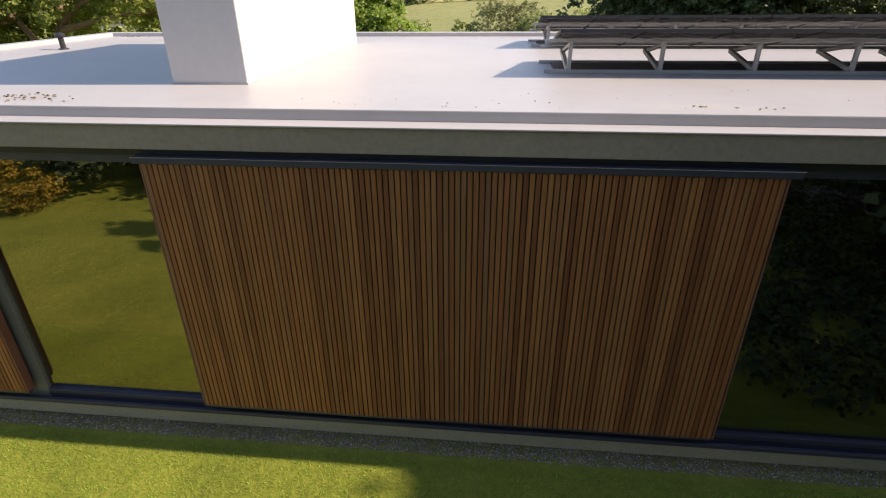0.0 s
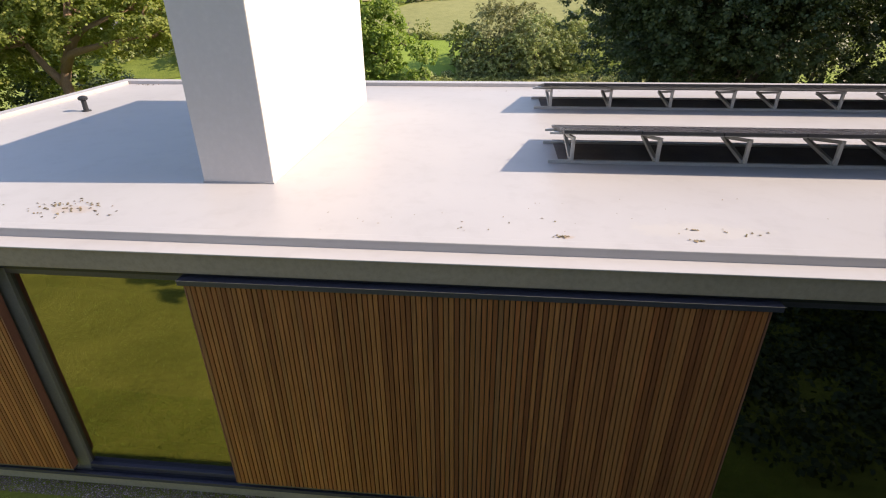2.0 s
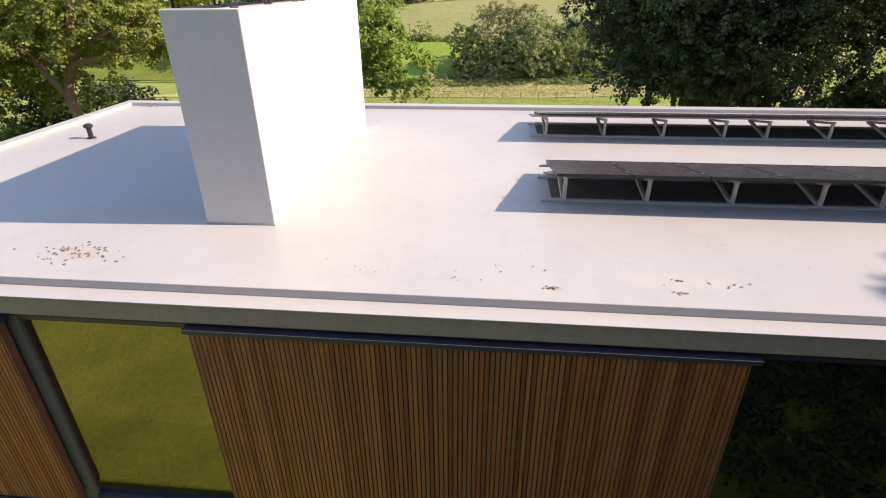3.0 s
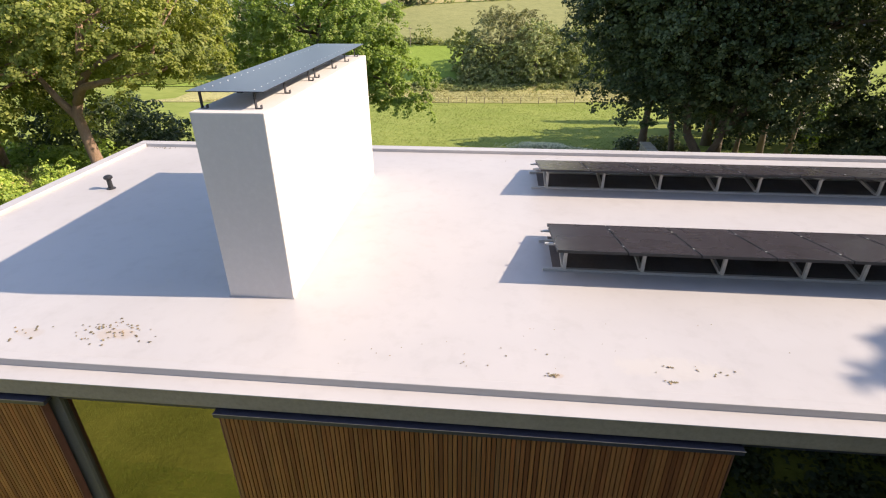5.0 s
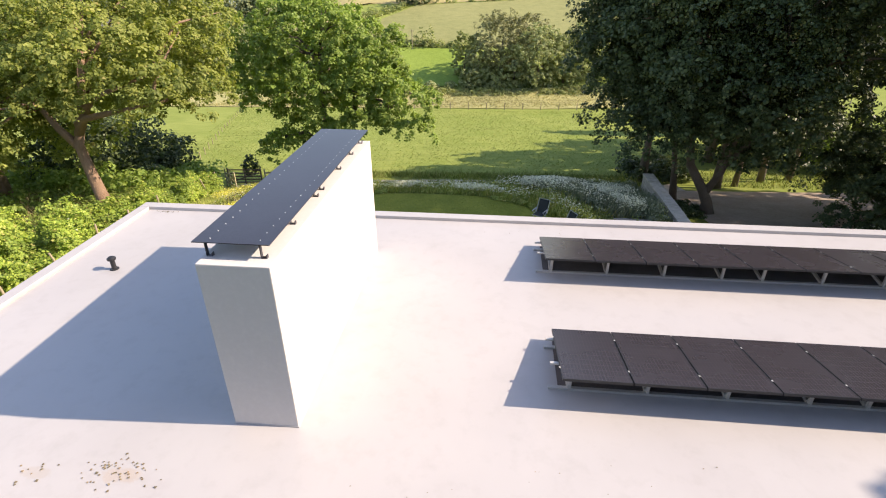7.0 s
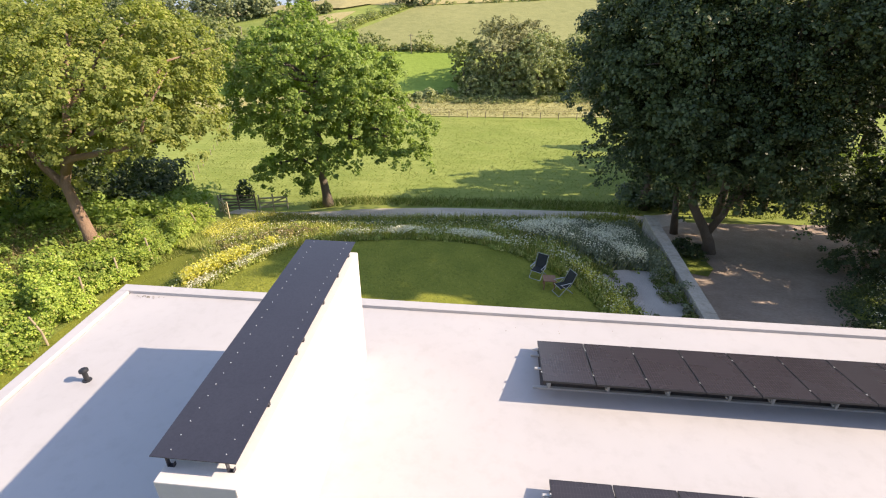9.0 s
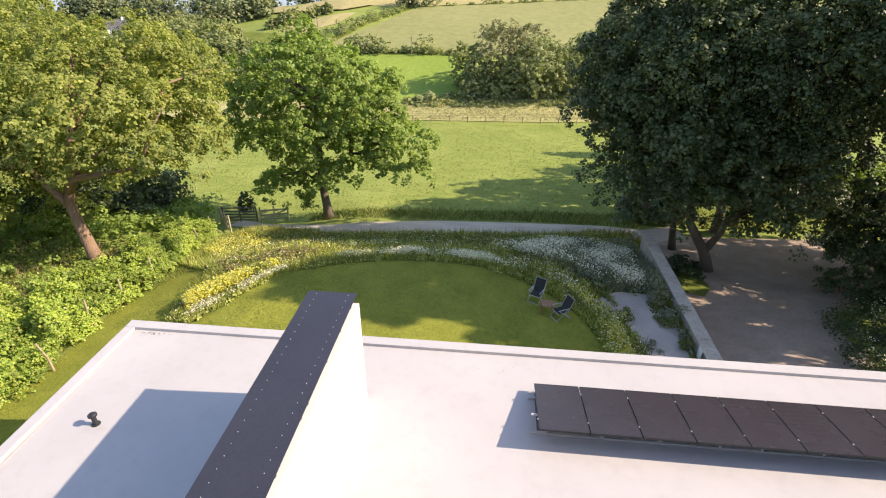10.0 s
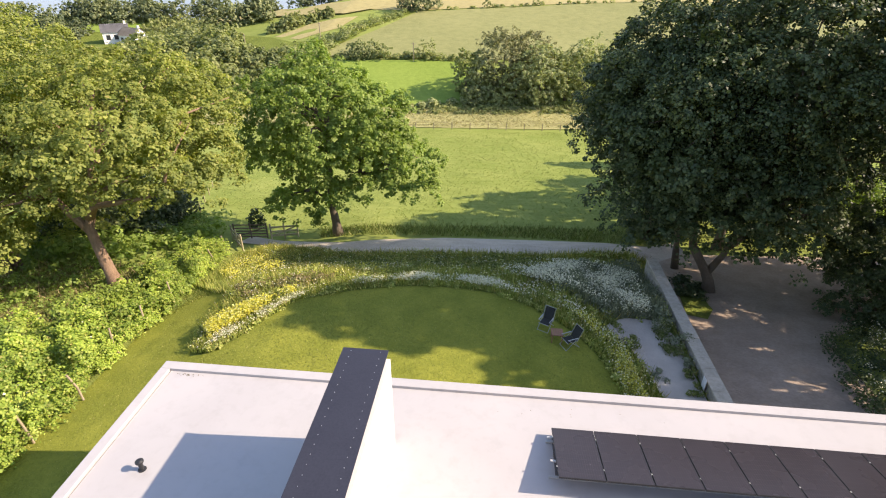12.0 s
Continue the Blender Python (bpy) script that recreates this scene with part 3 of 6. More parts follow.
def tree(label, trunk, trunk_r, masses, count, bough_r, tufts, per, leaf, leaf_mat, bark="bark", limbs=9, seed=1, group="", forks=(), depth=0.62, flat=0.36, droop=0.35, inner=0.15, jitter=0.33):
    """A tree: tapered trunk, forks, limbs running out to the boughs, and a crown of leafy boughs with gaps."""
    rng = np.random.default_rng(seed)
    root = empty("tree", label, "tree", group, trunk[0])
    o = np.array(trunk[0])
    pts = [Vector(p) - Vector(trunk[0]) for p in trunk]
    bm = bmesh.new()
    k = len(pts)
    add_tube(bm, pts, [trunk_r * (1.4 if i == 0 else 1 - 0.55 * i / (k - 1)) for i in range(k)], 12)
    part("trunk", bm, bark, root, smooth=True)
    for fork in forks:
        bm = bmesh.new()
        m = len(fork)
        add_tube(bm, [Vector(p) - Vector(trunk[0]) for p in fork], [trunk_r * (0.66 - 0.5 * i / (m - 1)) for i in range(m)], 9)
        part("limb", bm, bark, root, smooth=True)
    cen, out = boughs(rng, masses, count, depth)
    starts = [pts[-1].lerp(pts[max(1, k - 2)], q) for q in (0.0, 0.35, 0.7)] + [Vector(f[-1]) - Vector(trunk[0]) for f in forks] + [Vector(f[-2]) - Vector(trunk[0]) for f in forks]
    for j in range(limbs):
        goal = Vector(cen[int(rng.integers(len(cen)))] - o)
        start = min(starts, key=lambda q: (q - goal).length + rng.uniform(0, 1.5))
        bend = start.lerp(goal, 0.5) + Vector((0, 0, 0.10 * (goal - start).length)) + Vector(rng.normal(size=3)) * 0.25
        bm = bmesh.new()
        add_tube(bm, [start, start.lerp(bend, 0.55) + Vector(rng.normal(size=3)) * 0.12, bend, goal], [trunk_r * 0.34, trunk_r * 0.25, trunk_r * 0.16, trunk_r * 0.05], 6)
        part("limb", bm, bark, root, smooth=True)
    leaves = [bough_leaves(rng, cen, out, bough_r, tufts, per, leaf, flat, droop, jitter)]
    if inner:
        deep = crown_points(rng, masses, int(count * inner), 0.1)
        leaves.append(bough_leaves(rng, deep, unit(rng.normal(size=deep.shape)), bough_r * 1.1, tufts, max(4, per // 2), leaf * 1.3, 0.5, 0.1))
    cr = new("crown", quads_mesh("crown", np.concatenate(leaves) - o, leaf_mat))
    cr.parent = root
    return root


def stuff(name, verts, material, label, category, per=4, kind="stuff"):
    return tagged(new(name, quads_mesh(name, verts, material, per)), label, category, kind=kind)


def inside_poly(x, y, poly):
    r = np.zeros(len(x), bool)
    for (x0, y0), (x1, y1) in zip(poly, poly[1:] + poly[:1]):
        c = (y0 > y) != (y1 > y)
        r ^= c & (x < (x1 - x0) * (y - y0) / ((y1 - y0) or 1e-9) + x0)
    return r


def scatter(rng, poly, n):
    xs, ys = [p[0] for p in poly], [p[1] for p in poly]
    x, y = rng.uniform(min(xs), max(xs), n * 3), rng.uniform(min(ys), max(ys), n * 3)
    k = inside_poly(x, y, poly)
    return x[k][:n], y[k][:n]


def blades(rng, x, y, z, height, width, lean=0.35):
    """Upright tapering blades."""
    n = len(x)
    a = rng.uniform(0, 2 * np.pi, n)
    h = height * rng.uniform(0.55, 1.3, n)
    s = np.stack([np.cos(a), np.sin(a), np.zeros(n)], 1) * (width * rng.uniform(0.7, 1.3, n))[:, None]
    b = rng.uniform(0, 2 * np.pi, n)
    tip = np.stack([np.cos(b) * h * lean, np.sin(b) * h * lean, h], 1)
    c = np.stack([x, y, z], 1)
    out = np.empty((n, 3, 3))
    out[:, 0], out[:, 1], out[:, 2] = c - s * 1.2, c + s * 1.2, c + tip
    return out.reshape(-1, 3)


# ---- the lie of the land: level round the house, falling to a valley, then a low hill ----
PROFILE = [(-400, -1.2), (-60, -0.9), (-30, -0.8), (10, -0.8), (14, -0.42), (24, -0.42), (25.5, -0.75), (27, -1.3), (29, -2.1), (31, -2.75), (33, -3.2), (35, -3.75), (37, -4.5), (40, -5.3), (45, -6.0), (60, -7.8), (80, -10.4), (92, -11.9), (100, -10.8), (105, -9.6), (110, -8.4), (120, -6.0), (135, -4.0), (150, -1.98), (155, -1.3), (178, 1.9), (190, 2.7), (206, 3.2), (260, -14), (700, -42)]
PY, PZ = [p[0] for p in PROFILE], [p[1] for p in PROFILE]


def lands(y, x=0.0):
    """Height of the land: a level lawn, a bank behind it, a lower hedge side and, below the wall, a drive that falls evenly."""
    y, x = np.asarray(y, float), np.asarray(x, float)
    z = np.interp(y, PY, PZ) - (6.0 + 7.0 * np.clip((y - 182) / 16, 0, 1)) * np.clip((-x - 45) / 50, 0, 1) * np.clip((y - 105) / 45, 0, 1)
    z = z + 0.06 * np.clip(x, -9, 7) * np.interp(y, [25, 29, 34, 38], [0, 1, 1, 0])
    hedge_side = np.interp(y, [9, 14, 19.4, 24, 31.6, 35, 37.6, 40, 45, 60], [-0.8, -1.15, -1.75, -2.3, -3.8, -4.9, -5.6, -5.9, -6.3, -7.8])
    fall = np.clip((-8 - x) / 8.5, 0, 1)
    z = np.where((y > 9) & (y < 60), z + (hedge_side - z) * fall * fall * (3 - 2 * fall), z)
    z = z - 0.6 * np.clip((x - 4) / 3.0, 0, 1) * np.interp(y, [14, 17, 27, 32], [0, 1, 1, 0])
    drive = np.interp(y, [14, 34, 40, 45], [-0.8, -4.08, -5.3, -6.0])
    step = np.clip((x - 8.8) / np.interp(y, [29, 32], [0.4, 2.6]), 0, 1)
    return np.where((y > 14) & (y < 45), z - np.clip(z - drive, 0, None) * step, z)


def land(y, x=0.0):
    return float(lands(y, x))


GX = [-16.5, -15.5, -14.5, -13.5, -12.5, -11.5, -10.5, -9.5, -8.5, 0, 4, 5, 6, 7, 8.8, 9.2, 10, 11.4]
GY = sorted(set(PY + [9, 12, 16, 17, 18, 19.4, 21, 22.5, 25, 26, 28, 30, 31.6, 32, 34, 36, 37.6, 38, 42, 50]))


FAR_X = [-95, -82, -70, -58, -45]


def ground_sheet():
    bm = bmesh.new()
    xs = [-2500, -900, -400, -200] + FAR_X + [-20] + GX + [20, 50, 100, 200, 400, 900, 2500]
    rows = [[bm.verts.new((x, y, -6 if y < -2000 else -60 if y > 2000 else land(y, x))) for x in xs] for y in [-2500] + GY + [2500]]
    for a, b in zip(rows, rows[1:]):
        for i in range(len(xs) - 1):
            bm.faces.new((a[i], a[i + 1], b[i + 1], b[i]))
    return bm


tagged(part("ground", ground_sheet(), "meadow"), "green meadow land falling from the house to a valley", "ground", kind="structure")


def patch(name, poly, material, lift, label, category):
    """A sheet of another surface laid on the land within an outline."""
    bm = bmesh.new()
    bm.faces.new([bm.verts.new((x, y, 0)) for x, y in poly])
    lo, hi = min(p[1] for p in poly), max(p[1] for p in poly)
    for y in GY:
        if lo < y < hi:
            bmesh.ops.bisect_plane(bm, geom=bm.verts[:] + bm.edges[:] + bm.faces[:], plane_co=(0, y, 0), plane_no=(0, 1, 0))
    for x in FAR_X + GX + [20, 50, 100]:
        bmesh.ops.bisect_plane(bm, geom=bm.verts[:] + bm.edges[:] + bm.faces[:], plane_co=(x, 0, 0), plane_no=(1, 0, 0))
    bmesh.ops.triangulate(bm, faces=bm.faces[:])
    for v in bm.verts:
        v.co.z = land(v.co.y, v.co.x) + lift
    bmesh.ops.recalc_face_normals(bm, faces=bm.faces[:])
    if sum(f.normal.z for f in bm.faces) < 0:
        bmesh.ops.reverse_faces(bm, faces=bm.faces[:])
    return tagged(part(name, bm, material), label, category, kind="structure")


def smooth_loop(pts, n=4):
    out = []
    k = len(pts)
    for i in range(k):
        p0, p1, p2, p3 = [Vector((*pts[(i + j - 1) % k], 0)) for j in range(4)]
        for s in range(n):
            t = s / n
            q = 0.5 * (2 * p1 + (p2 - p0) * t + (2 * p0 - 5 * p1 + 4 * p2 - p3) * t * t + (3 * p1 - p0 - 3 * p2 + p3) * t ** 3)
            out.append((q.x, q.y))
    return out


EDGE = [(-10.75, 18.79), (-9.97, 19.72), (-9.07, 21.24), (-8.39, 22.41), (-7.22, 22.96), (-6.04, 23.44), (-4.61, 23.92), (-2.82, 24.33), (-0.88, 24.3), (0.61, 23.92), (2.15, 23.15), (3.4, 21.99), (4.4, 20.86), (5.0, 19.85), (5.39, 18.66), (5.5, 14.5)]
LAWN = [(-15.2, -45), (-15.2, 10), (-14.9, 16), (-15.58, 21.19), (-14.99, 24.47), (-14.38, 26.68), (-12.72, 24.0), (-12.6, 21.13), (-11.69, 18.71)] + EDGE + [(5.5, 14), (30, 14), (30, -45)]
patch("lawn", LAWN, "lawn", 0.03, "mown green lawn round the house and in the rear garden", "lawn")
BED = [(-14.27, 26.68), (-12.55, 23.78), (-12.44, 21.06), (-11.7, 18.82)] + EDGE + [(8.7, 14.5), (8.76, 28.6), (9.4, 32.3), (3.52, 31.75), (-2.63, 32.29), (-9.36, 32.2), (-15.41, 34.98), (-15.81, 30.32)]
patch("flower_bed", BED, "rough_grass", 0.045, "soil and low growth of the curved flower border", "flower bed")
GRAVEL = smooth_loop([(5.51, 22.07), (6.13, 22.92), (6.95, 23.36), (8.0, 23.22), (8.54, 22.05), (8.61, 19.87), (8.55, 16.17), (7.4, 16.0), (6.96, 18.99), (6.67, 20.07), (6.3, 21.21)])
patch("gravel_bed", GRAVEL, "gravel", 0.075, "pale gravel bed beside the garden wall", "gravel")
TRACK = [(-18.17, 35.61), (-15.4, 35.29), (-9.35, 32.46), (-2.62, 32.54), (3.52, 31.99), (10.04, 32.83), (14.0, 36.0), (14.0, 39.2), (11.5, 37.8), (4.02, 37.44), (-3.12, 37.06), (-10.21, 35.05), (-14.86, 36.55), (-18.17, 37.74)]
patch("gravel_track", TRACK, "track", 0.055, "curved pale gravel track behind the garden", "track")
DRIVE = [(9.3, 14.0), (15.6, 14.0), (15.9, 20.0), (16.2, 23.0), (17.0, 25.0), (20.8, 27.8), (34, 29.5), (34, 38.0), (24, 37.5), (18, 36.7), (13.6, 36.4), (10.6, 33.6), (9.3, 29.0)]
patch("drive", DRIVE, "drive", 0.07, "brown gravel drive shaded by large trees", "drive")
patch("dry_grass_strip", [(-60.1, 84.1), (-14.0, 90.0), (29.0, 93.9), (57.3, 94.7), (50.9, 104.0), (12.1, 102.3), (-16.1, 99.6), (-55.0, 97.5)], "dry_grass", 0.1, "strip of dry pale grass across the meadow", "grass")
patch("bright_pasture", [(-68.1, 98.3), (-16.9, 100.0), (-6.8, 102.7), (-4.8, 109.1), (-6.3, 119.9), (-16.1, 121.2), (-37.0, 119.3), (-58.3, 117.6)], "bright_field", 0.12, "bright green pasture in the valley", "field")
patch("stubble_field", [(-41.8, 122.5), (-7.6, 122.5), (83.9, 122.5), (121.5, 175.6), (43.1, 182.4), (11.9, 174.1), (-23.5, 165.5), (-31.3, 145.5)], "hill_field", 0.15, "olive stubble field on the far hill", "field")
patch("straw_field", [(-49.1, 136.8), (-41.7, 146.5), (-39.5, 159.4), (-52.0, 153.0), (-57.2, 142.0)], "straw_field", 0.1, "pale straw field on the far hill", "field")
patch("upper_straw_field", [(-25.0, 166.6), (11.8, 175.6), (44.2, 183.2), (125.1, 180.0), (139.3, 204.0), (-40.0, 204.0), (-52.0, 186.4), (-65.3, 170.4), (-38.7, 167.7)], "straw_field", 0.1, "pale straw field along the hilltop", "field")
patch("left_straw_field", [(-90.0, 168.5), (-69.0, 168.5), (-44.0, 160.6), (-36.4, 167.7), (-47.0, 173.5), (-96.4, 175.1)], "straw_field", 0.45, "pale straw field beyond the woods", "field")
patch("small_pasture", [(-133, 160), (-110, 162), (-112, 171), (-132, 170)], "bright_field", 0.32, "small green pasture behind the houses", "field")
patch("hill_straw_field", [(-100, 176), (-85, 171), (-70, 171), (-66, 178), (-74, 185), (-98, 185)], "straw_field", 0.1, "pale straw field on the hilltop", "field")
patch("woodland_floor", [(-240, 104), (-62, 99), (-44, 108), (-40, 121), (-34, 146), (-24.6, 165), (-30, 163.8), (-38, 149), (-43, 134), (-50, 134), (-58, 141), (-72, 150), (-90, 166), (-110, 182), (-240, 190)], "rough_grass", 0.25, "dark green floor of the valley woods", "ground")
patch("front_path", [(8.6, -4.4), (10.0, -4.9), (14.5, -6.2), (18, -5.2), (18, -2.2), (12.4, -1.4), (10.6, -2.4)], "track", 0.06, "grey gravel path across the front lawn", "path")
# Made-up sea: a pale sheet fills the low strip of sky.
bm = box((-2400, 330, -41.5), (2400, 2490, -41.0))
tagged(part("sea", bm, "sea"), "pale blue sheet standing in for the low sky", "sea", kind="structure")

# ---- the house ----
X0, X1 = -8.85, 17.6
YF, YB = 4.60, 14.08
ROOF = 3.05
tagged(part("roof_slab", box((X0 + 0.02, YF + 0.02, 2.77), (X1, YB - 0.02, 2.995), 0.008), "concrete"), "grey concrete edge of the flat roof slab", "roof", kind="structure")
tagged(part("roof_ledge", box((X0, YF, 2.998), (X1 + 0.02, YF + 0.25, 3.015), 0.006), "membrane"), "white membrane ledge along the roof front", "roof", kind="structure")
tagged(part("roof", box((X0 + 0.3, YF + 0.36, 2.998), (X1, YB - 0.27, ROOF)), "membrane"), "pale membrane on the flat roof with dirt marks", "roof", kind="structure")


def kerb(lo, hi, label):
    tagged(part("roof_kerb", box(lo, hi, 0.012), "membrane"), label, "roof kerb", kind="structure")


kerb((X0 + 0.25, YF + 0.235, 2.999), (X1, YF + 0.375, 3.115), "low pale kerb along the roof front")
kerb((X0, YB - 0.30, 2.999), (X1, YB, 3.135), "low pale kerb along the roof rear")
kerb((X0, YF + 0.235, 2.9985), (X0 + 0.27, YB - 0.302, 3.135), "low pale kerb along the roof end")
bm = box((X0 - 0.012, YF + 0.1, 2.93), (X0 - 0.001, YB, 3.09), 0.003)
tagged(part("roof_trim", bm, "frame_grey"), "thin grey metal drip edge of the roof", "trim", kind="structure")

# outer walls round a dark interior
GL = 4.80                               # the plane of the glass


def wall(name, lo, hi, material, label):
    return tagged(part(name, box(lo, hi, 0.004), material), label, "wall", kind="structure")


wall("wall_west", (X0 + 0.3, 4.82, -0.8), (X0 + 0.6, 13.7, 2.769), "render", "white rendered end wall of the house")
wall("wall_north", (X0 + 0.602, 13.45, -0.8), (X1 - 0.4, 13.7, 2.769), "render", "white rendered rear wall of the house")
wall("wall_east", (X1 - 0.398, 4.82, -0.8), (X1 - 0.1, 13.7, 2.769), "render", "white rendered end wall of the house")
tagged(part("plinth", box((X0 + 0.25, 4.78, -0.85), (X1 - 0.1, 5.2, -0.505), 0.01), "plinth"), "grey concrete plinth under the glazing", "plinth", kind="structure")
# Near-black floor and inner wall: the unlit room's darkness is their colour.
tagged(part("floor", box((X0 + 0.61, 5.21, -0.6), (X1 - 0.4, 13.44, -0.34)), "inside"), "near-black floor with the unlit room's darkness in its colour", "floor", kind="structure")
wall("wall_inner", (X0 + 0.61, 9.0, -0.34), (X1 - 0.4, 9.12, 2.765), "inside", "near-black inner wall carrying the unlit room's darkness")
tagged(part("head_trim", box((X0 + 0.25, 4.70, 2.692), (X1 - 0.1, 5.05, 2.769), 0.003), "black"), "black shadow gap trim over the glazing", "trim", kind="structure")


def sill(x0, x1):
    tagged(part("window_sill", box((x0, 4.70, -0.504), (x1, 5.0, -0.482), 0.005), "alu"), "dark blue-grey aluminium sill under the glazing", "sill", kind="structure")
    tagged(part("bottom_track", box((x0, 4.655, -0.484), (x1, 4.70, -0.43), 0.006), "alu"), "dark aluminium floor track for the sliding screens", "track", kind="structure")


sill(X0 + 0.3, X1 - 0.1)


def window(name, x0, x1, label):
    root = tagged(new(name), label, "window", kind="structure")
    for nm, lo, hi in (("frame_jamb", (x0, 4.755, -0.48), (x0 + 0.18, 4.88, 2.69)), ("frame_jamb", (x1 - 0.13, 4.755, -0.48), (x1, 4.88, 2.69)),
                       ("frame_head", (x0 + 0.181, 4.755, 2.60), (x1 - 0.131, 4.88, 2.69)), ("frame_base", (x0 + 0.181, 4.745, -0.484), (x1 - 0.131, 4.88, -0.345))):
        part(nm, box(lo, hi, 0.006), "frame_grey" if nm == "frame_jamb" else "alu", root)
    # Black strip draws the dark gap line between the two frame bands.
    part("frame_seal", box((x0 + 0.181, 4.738, -0.421), (x1 - 0.131, 4.7445, -0.409)), "black", root, "thin black line for the gap between the frame bands")
    pane = part("pane", box((x0 + 0.175, GL, -0.355), (x1 - 0.125, GL + 0.024, 2.61)), "glass", root)
    return root


window("window_1", -8.2, -4.302, "large dark window pane behind a timber screen")
window("window_2", -4.30, -0.2, "large floor-to-ceiling window reflecting the lawn")
window("window_3", -0.2, 3.3, "large dark window pane behind a timber screen")
window("window_4", 3.3, 8.6, "large floor-to-ceiling window reflecting dark trees")
window("window_5", 8.6, 14.0, "large floor-to-ceiling dark window")
window("window_6", 14.0, 17.2, "large floor-to-ceiling dark window")

SLAT = box((0.0, 0.0, 0.0), (0.0435, 0.045, 2.93), 0.005)
SLAT_MESH = bpy.data.meshes.new("slat")
SLAT.to_mesh(SLAT_MESH)
SLAT.free()
SLAT_MESH.materials.append(M["cedar"])


def screen(x0, x1, label):
    """Sliding screen of upright cedar slats on a dark backing, hung from a rail."""
    root = empty("sliding_screen", label, "timber screen", "sliding timber screens", (x0, YF, -0.29))
    w, z = x1 - x0, 2.93
    part("backing", box((0.02, 0.052, 0.0), (w - 0.02, 0.075, z)), "black", root)
    part("edge_board", box((-0.006, 0.002, 0), (0.012, 0.105, z), 0.003), "cedar_edge", root, "reddish cedar edge board")
    part("edge_board", box((w - 0.012, 0.002, 0), (w + 0.006, 0.105, z), 0.003), "cedar_edge", root, "reddish cedar edge board")
    part("top_rail", box((-0.06, -0.02, z + 0.004), (w + 0.09, 0.10, z + 0.066), 0.008), "alu", root, "dark blue-grey aluminium hanging rail")
    # Paler strip puts the sunlit glint of the rail's top edge into the shape.
    part("rail_lip", box((-0.06, -0.026, z + 0.064), (w + 0.095, -0.0205, z + 0.0675)), "frame_grey", root, "thin pale strip for sunlight on the rail edge")
    part("bottom_shoe", box((0.0, 0.01, -0.035), (w, 0.09, -0.004), 0.004), "alu", root)
    n = int(round((w - 0.03) / 0.0545))
    pitch = (w - 0.03) / n
    rng = random.Random(int(x0 * 10))
    for i in range(n):
        s = new("slat", SLAT_MESH)
        s.parent = root
        s.location = (0.017 + i * pitch, rng.uniform(-0.0015, 0.0015), rng.uniform(-0.003, 0.003))
    return root


screen(-1.98, 3.76, "cedar sliding screen of narrow upright slats before a window")
screen(-7.9, -4.24, "cedar sliding screen of upright slats, warm and weathered")

tagged(part("gravel_strip", box((X0 + 0.2, 4.545, -0.9), (X1, 4.779, -0.775), 0.01), "strip"), "strip of grey pea gravel along the house", "gravel", kind="structure")

rs = np.random.default_rng(77)
n = 30000
pc = np.stack([rs.uniform(-6.5, 6.5, n), rs.uniform(4.545, 4.775, n), rs.uniform(-0.776, -0.764, n)], 1)
stuff("pebbles", leaf_quads(rs, pc, unit(np.array([0, 0, 1.0]) + rs.normal(size=pc.shape) * 0.35), 0.019), "pebble", "loose grey and white pea gravel by the plinth", "gravel")

# ---- chimney wall with its metal cover ----
chimney = empty("chimney", "broad white rendered chimney wall on the roof", "chimney", at=(-2.19, 9.2, ROOF))
part("masonry", box((-0.48, -2.68, 0.0), (0.48, 2.70, 2.67), 0.015), "render", chimney)
part("base_flashing", box((-0.487, -2.687, 0.0), (0.487, 2.707, 0.022), 0.004), "membrane", chimney)
cover = part("cover", box((-0.555, -2.53, 2.885), (0.45, 2.715, 2.897), 0.003), "anthracite", chimney, "dark anthracite metal cover plate")
for i in range(25):
    for dx in (-0.36, 0.29):
        bm = bmesh.new()
        bmesh.ops.create_cone(bm, cap_ends=True, segments=8, radius1=0.008, radius2=0.005, depth=0.008)
        bm.transform(Matrix.Translation((dx, -2.42 + i * 0.210, 2.903)))
        part("rivet", bm, "rivet", cover)
for y in (-2.45, -1.45, -0.42, -0.12, 0.88, 1.75, 2.5):
    for x in (-0.42, 0.29):
        bm = bar((x, y, 2.67), (x, y, 2.882), 0.014, 0.05)
        add_box(bm, (x - 0.005, y - 0.025, 2.671), (x + 0.075, y + 0.025, 2.682), 0.002)
        add_box(bm, (x - 0.005, y - 0.025, 2.872), (x + 0.075, y + 0.025, 2.884), 0.002)
        add_box(bm, (x + 0.064, y - 0.025, 2.682), (x + 0.075, y + 0.025, 2.72), 0.002)
        part("bracket", bm, "anthracite", chimney)

# ---- vent pipe ----
vent = empty("vent_pipe", "short black plastic vent pipe with a cowl", "vent pipe", at=(-7.38, 10.57, ROOF))
bm = bmesh.new()
add_tube(bm, [(0, 0, 0), (0, 0, 0.02), (0, 0, 0.03), (0, 0, 0.24)], [0.095, 0.09, 0.052, 0.05], 14)
part("pipe", bm, "black", vent, smooth=False)
bm = bmesh.new()
add_tube(bm, [(0, 0, 0.22), (0, 0, 0.24), (0, 0, 0.28), (0, 0, 0.31)], [0.06, 0.092, 0.092, 0.05], 14)
part("cowl", bm, "black", vent)

# ---- solar arrays ----
TILTED = math.atan2(0.33, 1.67)


